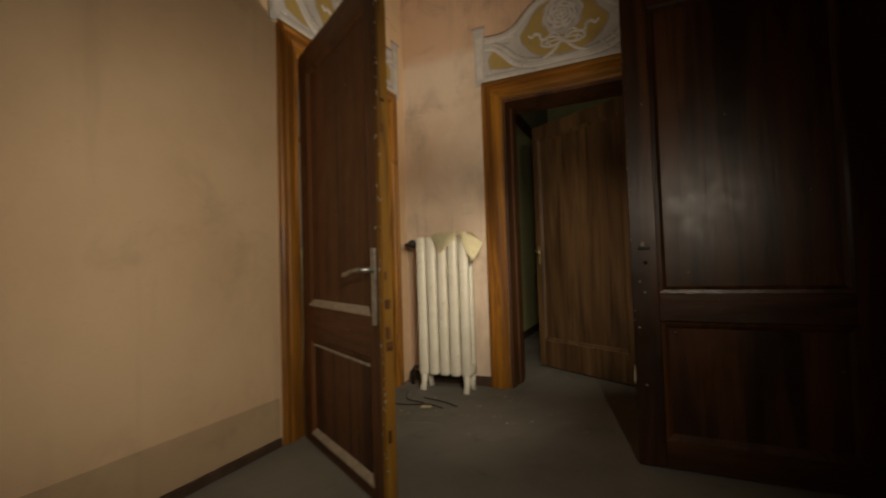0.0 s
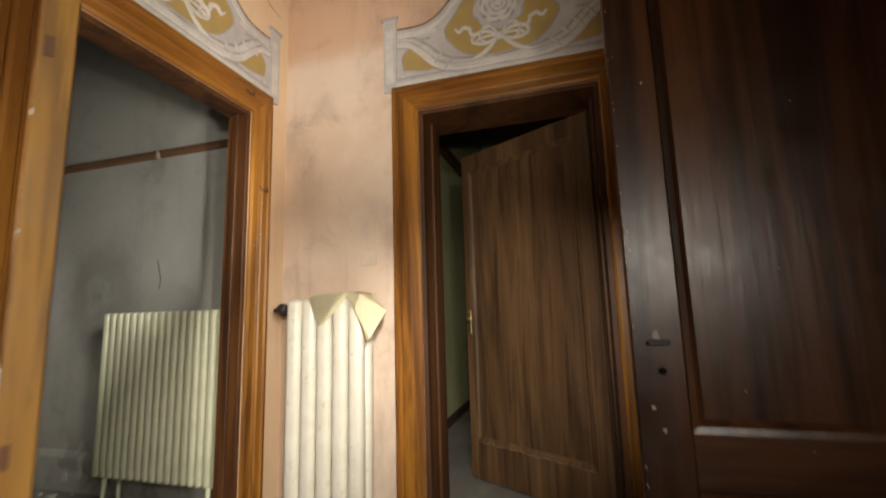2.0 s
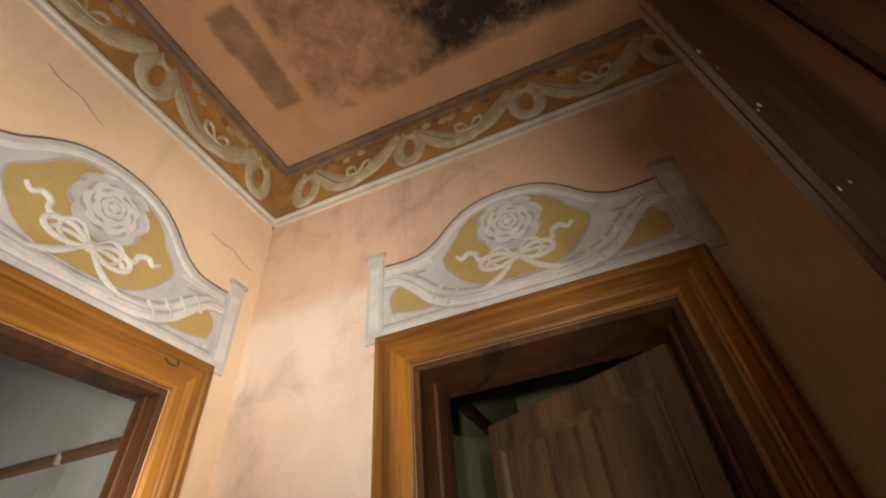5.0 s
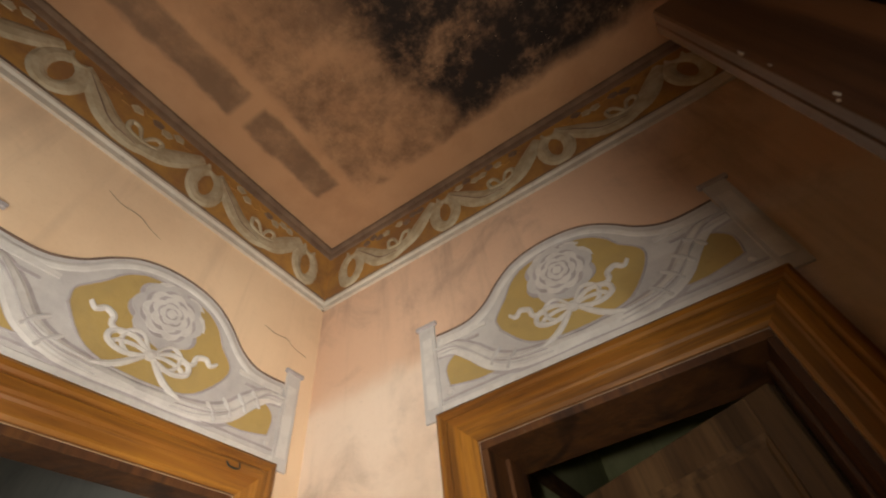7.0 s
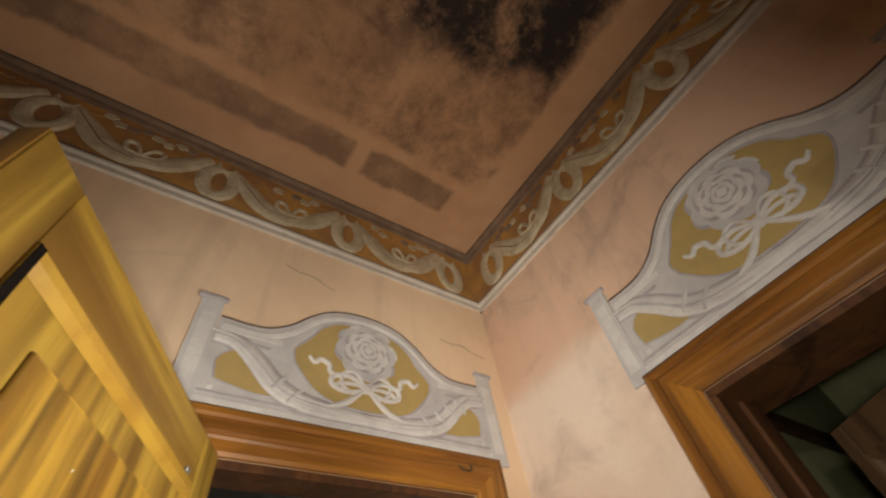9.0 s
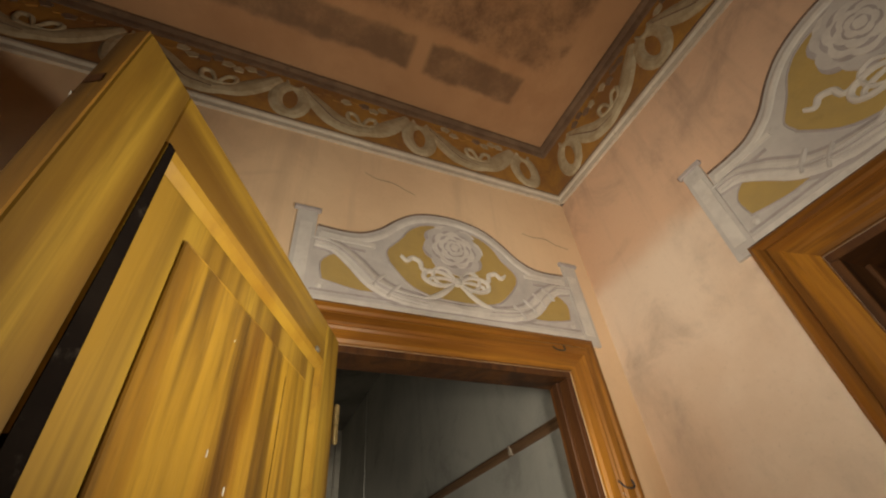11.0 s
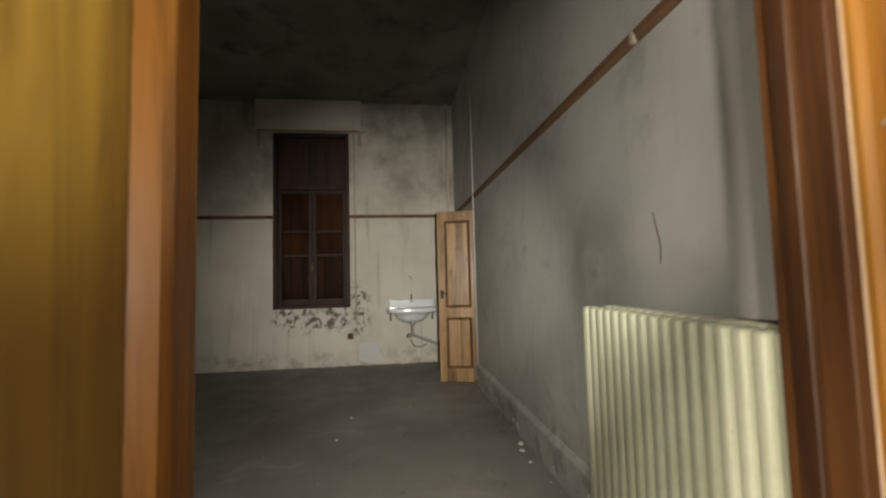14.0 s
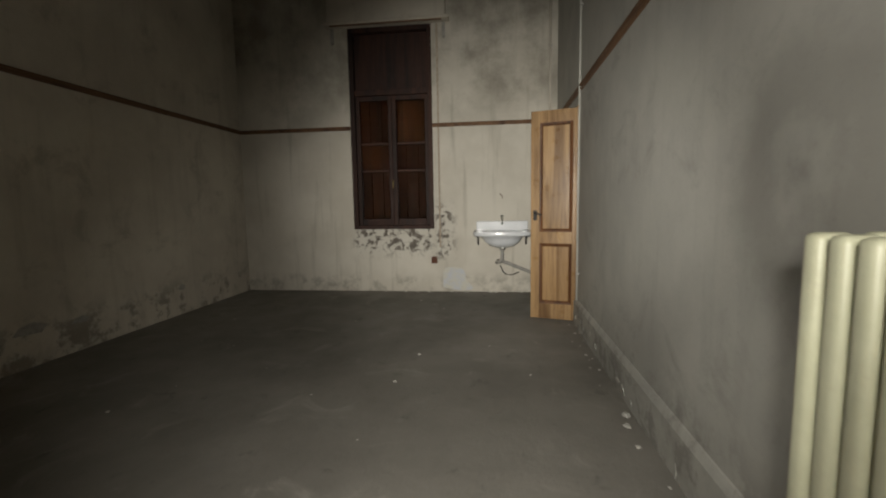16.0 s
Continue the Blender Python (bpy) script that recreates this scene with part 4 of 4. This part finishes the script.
# ---- painted frieze under the hall ceiling ----
def frieze(name, m, length, seed, label):
    """Local: x from 0 to length, -y out of the wall, z from the frieze's foot."""
    rng = random.Random(seed)
    root = thing(name, label, "frieze", m @ Matrix.Diagonal((1, 1, 1.17, 1)), kind="structure")
    part("band", boxed(0, length, -0.004, 0, 0.05, 0.42), BAND, root, "ochre and brown painted band")
    foot = [(0, 0), (0.016, 0), (0.016, 0.014), (0.010, 0.020), (0.010, 0.032), (0.020, 0.040), (0.020, 0.052), (0.006, 0.066), (0, 0.066)]
    part("foot_moulding", prism(bmesh.new(), foot, (0, 0, 0), (length, 0, 0), (0, -1, 0), (0, 0, 1)), CREAM_LINE, root, "cream painted moulding lines")
    part("shadow_line", boxed(0, length, -0.007, 0, 0.068, 0.078), BROWN_LINE, root)
    cap = [(0, 0.385), (0.008, 0.385), (0.012, 0.40), (0.012, 0.425), (0.026, 0.445), (0.026, 0.462), (0, 0.462)]
    part("cap_moulding", prism(bmesh.new(), cap, (0, 0, 0), (length, 0, 0), (0, -1, 0), (0, 0, 1)), BROWN_LINE, root, "dark brown painted moulding")
    x = 0.20 if length < 4 else (length - 0.20) % 0.70
    while x < length - 0.1:
        ring = [(x + 0.070 * math.cos(a), 0.215 + 0.105 * math.sin(a)) for a in [1.9 + 5.6 * k / 9 for k in range(10)]]
        part("ring", ribbon(bmesh.new(), ring, 0.068, 0.004, 0.016, 4, False), GARLAND, root)
        part("ring_tie", ribbon(bmesh.new(), [(x - 0.035, 0.345), (x - 0.02, 0.31), (x + 0.03, 0.30), (x + 0.05, 0.335)], 0.03, 0.008, 0.018, 4), GARLAND, root)
        if x + 0.7 < length:
            part("drape", ribbon(bmesh.new(), [(x + 0.04, 0.32), (x + 0.13, 0.24), (x + 0.22, 0.165), (x + 0.33, 0.135), (x + 0.42, 0.15)], 0.11, 0.004, 0.016, 6), GARLAND, root)
            part("drape", ribbon(bmesh.new(), [(x + 0.36, 0.13), (x + 0.46, 0.17), (x + 0.55, 0.25), (x + 0.63, 0.34)], 0.10, 0.006, 0.018, 6), GARLAND, root)
            part("drape_fold", ribbon(bmesh.new(), [(x + 0.06, 0.31), (x + 0.15, 0.225), (x + 0.24, 0.15), (x + 0.36, 0.13)], 0.014, 0.01, 0.018, 6), BROWN_LINE, root)
            for k in range(9):
                px, pz = x + 0.12 + 0.052 * k, 0.335 + 0.02 * math.sin(k * 1.9)
                a = rng.uniform(-1, 1)
                pts = [(px + 0.034 * math.cos(a + q) * f, pz + 0.022 * math.sin(a + q)) for q, f in ((0, 1), (1.2, 0.8), (2.3, 1), (3.6, 0.9), (5, 0.8))]
                part("leaf", slab(bmesh.new(), pts, 0.004, 0.010), rng.choice((GARLAND, BAND, BROWN_LINE)), root)
            for s in (-1, 1):
                part("bow_loop", ribbon(bmesh.new(), [(x + 0.37, 0.17), (x + 0.37 + s * 0.035, 0.235), (x + 0.37 + s * 0.075, 0.235), (x + 0.37 + s * 0.065, 0.185), (x + 0.37, 0.17)], 0.026, 0.008, 0.018, 5), GARLAND, root)
        x += 0.70
    return root


FZ = 3.288
frieze("frieze_front", pose(XL, YF, FZ), XR - XL, 3, "painted frieze of ribbon garlands on ochre, smoke-stained")
frieze("frieze_left", pose(XL, YB, FZ, 0, 0, 90), YF - YB, 4, "painted frieze of ribbon garlands on ochre")


# ---- radiators ----
def radiator(name, label, m, count, pitch, low, high, depth, material, legs, slim=0.86):
    """Cast-iron sections. Local: x along, y from 0 (front) to depth, z from the floor."""
    root = thing(name, label, "radiator", m)
    bm = bmesh.new()
    w = pitch * slim
    box(bm, 0.0, w, 0.0, depth * 0.42, low, high, bevel=w * 0.33, segments=3)
    box(bm, 0.0, w, depth * 0.58, depth, low, high, bevel=w * 0.33, segments=3)
    for z0, z1 in ((low + 0.02, low + 0.085), (high - 0.085, high - 0.012)):
        box(bm, -pitch * 0.07, pitch * 0.93, depth * 0.2, depth * 0.8, z0, z1, bevel=0.008, segments=2)
    me = link_mesh("section", bm, material, True)
    for i in range(count):
        ob = new("section", me)
        ob.parent = root
        ob.location = (i * pitch, 0, 0)
    for i in legs:
        for y in (0.012, depth - 0.04):
            bm = bmesh.new()
            tube(bm, [(i * pitch + w / 2, y + 0.02, low + 0.05), (i * pitch + w / 2, y + 0.012, low * 0.45), (i * pitch + w / 2, y - 0.012 if y < 0.05 else y + 0.03, 0.0)], [w * 0.42, w * 0.30, w * 0.34], 8)
            part("leg", bm, material, root, smooth=True)
    return root


rad = radiator("radiator", "tall ivory cast-iron radiator with chipped paint, on legs", pose(-1.335, 2.955, 0), 5, 0.088, 0.115, 1.165, 0.155, IVORY, (0, 4))
bm = tube(bmesh.new(), [(0.02, 0.078, 1.115), (-0.05, 0.078, 1.115), (-0.10, 0.078, 1.115), (-0.135, 0.10, 1.115), (-0.15, 0.255, 1.115)], 0.012, 8)
part("inlet_pipe", bm, BLACK, rad, "thin dark pipe", True)
bm = lathe(bmesh.new(), [(0.012, -0.03), (0.026, -0.028), (0.03, -0.012), (0.03, 0.012), (0.024, 0.03), (0.01, 0.034)], pose(-0.052, 0.06, 1.115, 70, 10), 14)
part("valve", bm, BLACK, rad, "black round valve knob", True)
bm = tube(bmesh.new(), [(0.02, 0.078, 0.16), (-0.07, 0.08, 0.155), (-0.11, 0.10, 0.10), (-0.12, 0.13, -0.0)], 0.012, 8)
part("outlet_pipe", bm, BLACK, rad, "thin dark pipe", True)

# stiff torn sheet over the radiator: a flat top, a pointed flap in front and a corner folded down at the end
def sheet(bm, outline):
    """A thin sheet from a ring of corners."""
    top = [bm.verts.new(p) for p in outline]
    face = bm.faces.new(top)
    bmesh.ops.solidify(bm, geom=[face], thickness=0.003)
    return bm


bm = bmesh.new()
sheet(bm, [(-1.205, 3.10, 1.172), (-1.195, 2.945, 1.176), (-0.985, 2.942, 1.196), (-0.905, 2.945, 1.178), (-0.872, 3.10, 1.182), (-1.0, 3.12, 1.20)])
sheet(bm, [(-1.198, 2.944, 1.177), (-1.120, 2.934, 1.032), (-1.102, 2.935, 1.036), (-0.985, 2.941, 1.150), (-0.982, 2.942, 1.197)])
sheet(bm, [(-0.986, 2.941, 1.196), (-0.930, 2.932, 1.108), (-0.862, 2.930, 0.958), (-0.850, 2.932, 0.966), (-0.786, 2.962, 1.066), (-0.80, 3.02, 1.098), (-0.87, 2.99, 1.180), (-0.906, 2.946, 1.18)])
solid("paper_cover", bm, PAPER, "torn stiff yellowed sheet folded over the radiator", "paper")

room_rad = radiator("radiator", "long cream cast-iron radiator against the grey wall", pose(-2.57, 2.935, 0), 17, 0.0515, 0.225, 1.128, 0.14, CREAM, (1, 15), 0.72)
bm = lathe(bmesh.new(), [(0.012, -0.035), (0.03, -0.03), (0.036, -0.01), (0.036, 0.014), (0.026, 0.034), (0.01, 0.038)], pose(0.865, 0.05, 1.06, 75, 12), 14)
part("valve", bm, BLACK, room_rad, "black round valve knob", True)
part("inlet_pipe", tube(bmesh.new(), [(0.83, 0.07, 1.06), (0.88, 0.07, 1.06), (0.895, 0.12, 1.05), (0.895, 0.26, 1.05)], 0.012, 8), BLACK, room_rad, "thin dark pipe", True)
for x in (0.15, 0.68):
    part("bracket", boxed(x, x + 0.02, 0.13, 0.288, 1.02, 1.04), BLACK, room_rad)


# ---- small hall things ----
sw = thing("light_switch", "square ivory plastic wall switch", "switch", pose(-0.985, YF, 1.385))
part("plate", boxed(-0.042, 0.042, -0.010, 0.0, -0.04, 0.04, bevel=0.004), PLASTIC, sw)
part("rocker", boxed(-0.018, 0.018, -0.015, -0.009, -0.025, 0.025, bevel=0.003), PLASTIC, sw)


def crack(pts, wall):
    m = pose(0, YF, 0) if wall == "front" else pose(XL, 0, 0, 0, 0, 90)
    return solid("wall_crack", ribbon(bmesh.new(), pts, 0.006, -0.002, 0.0015, 4), OUTLINE, "thin dark crack in the painted plaster", "crack", m)


crack([(2.02, 3.125), (2.08, 3.10), (2.16, 3.10), (2.22, 3.07), (2.27, 3.055)], "left")
crack([(2.86, 2.965), (2.93, 2.955), (3.0, 2.965), (3.05, 2.94), (3.14, 2.925)], "left")
crack([(1.05, 2.66), (1.10, 2.55), (1.13, 2.42)], "left")


def chip(rng, x, y, size, material=CHIP, label="small pale plaster crumb on the floor", name="plaster_crumb"):
    n = rng.randint(5, 7)
    bm = bmesh.new()
    ring = [(size * rng.uniform(0.5, 1) * math.cos(2 * math.pi * k / n), size * rng.uniform(0.5, 1) * math.sin(2 * math.pi * k / n)) for k in range(n)]
    h = size * rng.uniform(0.25, 0.6)
    low = [bm.verts.new((a, b, 0)) for a, b in ring]
    top = [bm.verts.new((a * 0.7, b * 0.7, h * rng.uniform(0.7, 1))) for a, b in ring]
    for k in range(n):
        bm.faces.new((low[k], low[(k + 1) % n], top[(k + 1) % n], top[k]))
    bm.faces.new(low)
    bm.faces.new(top)
    return solid(name, bm, material, label, "debris", pose(x, y, 0, 0, 0, rng.uniform(0, 360)), "crumbs on the floor")


rng = random.Random(11)
for _ in range(46):
    x, y = rng.gauss(-0.85, 0.4), rng.gauss(2.72, 0.28)
    if x > -1.5 and y < 3.15:
        chip(rng, x, y, rng.uniform(0.003, 0.009))
for _ in range(30):
    chip(rng, rng.uniform(-7.3, -2.2), ROOM_R - 0.03 - abs(rng.gauss(0, 0.06)), rng.uniform(0.004, 0.02))
for _ in range(24):
    chip(rng, rng.uniform(-7.0, -2.4), rng.uniform(-0.6, 3.0), rng.uniform(0.005, 0.016))
for _ in range(30):
    chip(rng, FAR + 0.03 + abs(rng.gauss(0, 0.05)), rng.uniform(0.3, 3.1), rng.uniform(0.006, 0.03))
for pts in ([(-1.45, 2.62), (-1.25, 2.6), (-1.1, 2.66), (-0.98, 2.62)], [(-1.2, 2.78), (-1.02, 2.74), (-0.9, 2.68)], [(-1.4, 2.9), (-1.3, 2.72), (-1.15, 2.68)]):
    solid("wire_scrap", tube(bmesh.new(), [(p[0], p[1], 0.005) for p in bezier(pts, 6)], 0.004, 6), BLACK, "thin black wire lying on the floor", "wire", smooth=True)
for x, y, a in ((-1.1, 2.62, 20),):
    bm = prism(bmesh.new(), [(-0.035, -0.02), (0.03, -0.025), (0.042, 0.012), (0.0, 0.03), (-0.03, 0.018)], (0, 0, 0.001), (0, 0, 0.004), (1, 0, 0), (0, 1, 0))
    solid("paper_scrap", bm, PAPER, "torn scrap of paper on the floor", "paper", pose(x, y, 0, 0, 0, a))


# ---- window of the grey room ----
win = thing("window_1", "tall dark brown wooden window with closed shutters", "window", pose(FAR, 0, 0), kind="structure")
WX = -0.09


def wbox(name, y0, y1, z0, z1, d0=-0.03, d1=0.03, material=WINDOW, parent=win, bevel=0.004):
    return part(name, boxed(WX + d0, WX + d1, y0, y1, z0, z1, bevel=bevel), material, parent)


for y0, y1 in ((WIN0, WIN0 + 0.06), (WIN1 - 0.06, WIN1)):
    wbox("frame", y0, y1, SILL, HEAD, -0.05, 0.075)
wbox("frame", WIN0 + 0.06, WIN1 - 0.06, HEAD - 0.06, HEAD, -0.05, 0.075)
wbox("frame", WIN0 + 0.06, WIN1 - 0.06, SILL, SILL + 0.05, -0.05, 0.075)
wbox("transom", WIN0 + 0.06, WIN1 - 0.06, 2.62, 2.70, -0.05, 0.06)
wbox("transom_panel", WIN0 + 0.06, WIN1 - 0.06, 2.70, HEAD - 0.06, -0.02, 0.0)
mid = (WIN0 + WIN1) / 2
for y0, y1 in ((WIN0 + 0.06, mid), (mid, WIN1 - 0.06)):
    bm = bmesh.new()
    for a, b in ((y0, y0 + 0.055), (y1 - 0.055, y1)):
        box(bm, WX - 0.03, WX + 0.03, a + 0.001, b - 0.001, SILL + 0.05, 2.62, bevel=0.004)
    for z0, z1 in ((SILL + 0.05, SILL + 0.14), (1.62, 1.65), (1.98, 2.01), (2.56, 2.62)):
        box(bm, WX - 0.025, WX + 0.025, y0 + 0.055, y1 - 0.055, z0, z1, bevel=0.003)
    sash = part("sash", bm, WINDOW, win, "dark brown glazed casement")
    for z0, z1 in ((SILL + 0.14, 1.62), (1.65, 1.98), (2.01, 2.56)):
        wbox("pane", y0 + 0.055, y1 - 0.055, z0, z1, -0.003, 0.003, GLASS, sash, 0.0)
    for k in range(3):
        w = (y1 - y0) / 3
        wbox("shutter_board", y0 + k * w + 0.003, y0 + (k + 1) * w - 0.003, SILL + 0.05, 2.62, -0.11, -0.085, SHUTTER)
for y0, y1, z0, z1 in ((WIN0 + 0.115, mid - 0.055, 1.65, 1.98), (mid + 0.055, WIN1 - 0.115, 2.01, 2.56)):
    wbox("inner_board", y0 + 0.002, y1 - 0.002, z0 + 0.004, z1 - 0.004, -0.075, -0.06, ORANGE, win, 0.002)
bm = tube(bmesh.new(), [(WX + 0.03, mid, 1.50), (WX + 0.055, mid, 1.50), (WX + 0.06, mid, 1.46), (WX + 0.06, mid, 1.40)], 0.010, 8)
part("handle", bm, BRASS, win, "worn brass window handle", True)
setting("window_backing", boxed(FAR - 0.32, FAR - 0.30, WIN0 - 0.1, WIN1 + 0.1, SILL - 0.1, HEAD + 0.1), SHUTTER, "closed outer boards of the window", "shutter")

# roller box over the window
pel = thing("roller_blind_box", "cream painted roller box above the window", "blind box", pose(FAR, 0, 0))
part("body", boxed(0.0, 0.12, 0.30, 1.83, 3.51, 3.94, bevel=0.006), CREAMY, pel)
part("lip", boxed(0.0, 0.15, 0.25, 1.876, 3.475, 3.51, bevel=0.006), CREAMY, pel)
part("lip_rail", boxed(0.12, 0.137, 0.34, 1.79, 3.458, 3.475), BROWN_LINE, pel)
for y in (0.33, 1.80):
    part("end_bracket", boxed(0.0, 0.03, y - 0.02, y + 0.02, 3.28, 3.475, bevel=0.004), LEAD, pel, "small grey blind bracket")
part("strap", boxed(0.004, 0.010, 1.70, 1.725, 0.6, 3.47), DUST, pel, "dusty blind strap")


# ---- wash basin ----
basin = thing("wash_basin", "white porcelain wall basin with splashback, dirty", "sink", pose(FAR, 2.53, 0.0))
bm = bmesh.new()
box(bm, 0.0, 0.035, -0.335, 0.335, 0.80, 0.945, bevel=0.012, segments=2)
part("splashback", bm, PORCELAIN, basin, smooth=False)
bm = bmesh.new()
rim, rows = [], []
for k in range(32):
    a = 2 * math.pi * k / 32
    c, s = math.cos(a), math.sin(a)
    rim.append((0.235 + 0.235 * math.copysign(abs(c) ** 0.45, c), 0.36 * math.copysign(abs(s) ** 0.45, s)))
bowl = [(0.255 + 0.155 * math.cos(2 * math.pi * k / 32), 0.265 * math.sin(2 * math.pi * k / 32)) for k in range(32)]
levels = [([(x * 0.98 + 0.005, y * 0.98) for x, y in rim], 0.775), (rim, 0.785), (rim, 0.822), ([(x * 0.98 + 0.005, y * 0.98) for x, y in rim], 0.83), (bowl, 0.826)]
for f, z in ((0.93, 0.77), (0.75, 0.71), (0.45, 0.675), (0.12, 0.668)):
    levels.append(([(0.255 + (x - 0.255) * f, y * f) for x, y in bowl], z))
for ring, z in levels:
    rows.append([bm.verts.new((x, y, z)) for x, y in ring])
for a, b in zip(rows, rows[1:]):
    for k in range(32):
        bm.faces.new((a[k], a[(k + 1) % 32], b[(k + 1) % 32], b[k]))
bm.faces.new(rows[-1])
under = [rows[0]]
for f, z in ((0.86, 0.765), (0.74, 0.70), (0.5, 0.645), (0.2, 0.622)):
    under.append([bm.verts.new((0.25 + (x - 0.25) * f, y * f, z)) for x, y in [(0.255 + 0.175 * math.cos(2 * math.pi * k / 32), 0.30 * math.sin(2 * math.pi * k / 32)) for k in range(32)]])
for a, b in zip(under, under[1:]):
    for k in range(32):
        bm.faces.new((a[k], a[(k + 1) % 32], b[(k + 1) % 32], b[k]))
bm.faces.new(under[-1])
part("bowl", bm, PORCELAIN, basin, smooth=True)
for y in (-0.31, 0.31):
    part("bracket", tube(bmesh.new(), [(0.0, y, 0.64), (0.03, y, 0.66), (0.05, y, 0.765), (0.36, y, 0.772)], 0.012, 8), BLACK, basin, "black iron bracket", True)
part("tap", tube(bmesh.new(), [(0.03, 0.0, 0.90), (0.06, 0.0, 0.985), (0.10, 0.0, 0.99), (0.14, 0.0, 0.95), (0.145, 0.0, 0.91)], 0.013, 10), STEEL, basin, "steel tap", True)
part("tap_knob", lathe(bmesh.new(), [(0.005, 0), (0.022, 0.004), (0.022, 0.02), (0.008, 0.03)], pose(0.055, 0.0, 0.995), 12), STEEL, basin, smooth=True)
part("drain", lathe(bmesh.new(), [(0.03, 0.59), (0.042, 0.60), (0.042, 0.625), (0.03, 0.63)], pose(0.25, 0, 0), 14), STEEL, basin)
part("trap_pipe", tube(bmesh.new(), [(0.25, 0, 0.60), (0.25, 0, 0.47), (0.23, -0.03, 0.43), (0.18, -0.07, 0.42), (0.10, -0.05, 0.435), (0.06, 0.06, 0.40), (0.05, 0.30, 0.30), (0.04, 0.62, 0.18)], 0.022, 10), LEAD, basin, "grey sloping waste pipe", True)
part("hose", tube(bmesh.new(), bezier([(0.03, -0.02, 0.36), (0.05, 0.02, 0.27), (0.06, 0.09, 0.24), (0.05, 0.16, 0.25), (0.02, 0.22, 0.27)], 5), 0.007, 6), BLACK, basin, "thin black hose", True)

rng = random.Random(31)
for k in range(16):
    x, w, h = rng.uniform(-6.0, -2.7), rng.uniform(0.03, 0.10), rng.uniform(0.02, 0.07)
    z = rng.uniform(0.0, 0.1)
    pts = [(-w / 2, z), (-w * 0.2, z + h * rng.uniform(0.6, 1)), (w * 0.15, z + h), (w / 2, z + h * rng.uniform(0.2, 0.7)), (w * 0.3, z)]
    solid("plaster_flake", slab(bmesh.new(), pts, 0.02, 0.026), rng.choice((CHIP, GREY)), "flaking plaster patch on the wall foot", "plaster", pose(x, ROOM_R, 0), "plaster flakes")
for k in range(4):
    chip(rng, rng.uniform(-4.8, -2.9), ROOM_R - rng.uniform(0.06, 0.16), rng.uniform(0.02, 0.045), GREY, "grey lump of fallen plaster by the wall", "plaster_lump")
for x, z, w, h in ((-4.6, 0.26, 0.26, 0.08), (-5.0, 0.24, 0.16, 0.05), (-4.2, 0.22, 0.12, 0.09), (-3.6, 0.30, 0.10, 0.06), (-6.2, 0.28, 0.10, 0.06)):
    pts = [(-w / 2, z), (-w * 0.3, z + h * 0.7), (w * 0.1, z + h), (w / 2, z + h * 0.5), (w * 0.3, z - h * 0.2), (-w * 0.1, z - h * 0.1)]
    solid("plaster_hole", slab(bmesh.new(), pts, 0.0, 0.003), LEAD, "dark patch where the plaster has fallen off", "plaster", pose(x, ROOM_L, 0, 0, 0, 180), "plaster flakes")

# pipes and scraps in the grey room
pipe = thing("corner_pipe", "thin cream painted pipe rising in the corner", "pipe", pose(FAR, 3.13, 0))
part("pipe", tube(bmesh.new(), [(0.03, 0, 0.0), (0.03, 0, 2.0), (0.03, 0, ROOM_TOP)], 0.014, 8), CREAMY, pipe, smooth=True)
for z in (0.6, 1.9, 3.1):
    part("clip", boxed(0.0, 0.035, -0.02, 0.02, z, z + 0.02), LEAD, pipe)
pipe = thing("wall_pipe", "thin grey pipe running up the wall by the door", "pipe", pose(-5.95, ROOM_R, 0))
part("pipe", tube(bmesh.new(), [(0, -0.02, 0.25), (0, -0.02, 2.0), (0, -0.02, ROOM_TOP)], 0.010, 8), GREY, pipe, smooth=True)
for z in (0.5, 1.5, 2.9):
    part("clip", boxed(-0.016, 0.016, -0.03, 0.0, z, z + 0.018), LEAD, pipe)
box_ob = thing("junction_box", "small dark red electrical box on the wall", "socket", pose(FAR, 1.63, 0.43))
part("case", boxed(0, 0.03, -0.04, 0.04, -0.045, 0.045, bevel=0.006), SHUTTER, box_ob)
part("cable", tube(bmesh.new(), bezier([(0.012, 0.06, 0.0), (0.012, 0.11, 0.25), (0.012, 0.10, 0.6)], 5), 0.005, 6), LEAD, box_ob, smooth=True)
stain = solid("paint_patch", slab(bmesh.new(), [tuple(p) for p in bezier([(-0.12, 0.06), (-0.10, 0.30), (0.05, 0.33), (0.16, 0.29), (0.2, 0.16), (0.28, 0.04), (0.1, 0.02), (-0.12, 0.06)], 5)[:-1]], 0.0, 0.004),
              painted("bluish_filler", (0.52, 0.54, 0.58), (0.58, 0.56, 0.48), 0.9, (0.3, 0.29, 0.25), 0.4, 9), "pale bluish plaster patch on the wall", "patch", pose(FAR, 1.86, 0, 0, 0, 90))
solid("nail_mark", ribbon(bmesh.new(), [(0, 0), (0.03, -0.03), (0.035, -0.07)], 0.014, 0.0, 0.004, 4), OUTLINE, "dark scratch in the plaster", "scratch", pose(FAR, 2.5, 1.30, 0, 0, 90))
solid("wall_scratch", ribbon(bmesh.new(), [(0, 0), (0.015, -0.06), (0.035, -0.13), (0.03, -0.2)], 0.009, 0.0, 0.003, 4), OUTLINE, "long dark scratch in the grey plaster", "scratch", pose(-2.53, ROOM_R, 1.48))
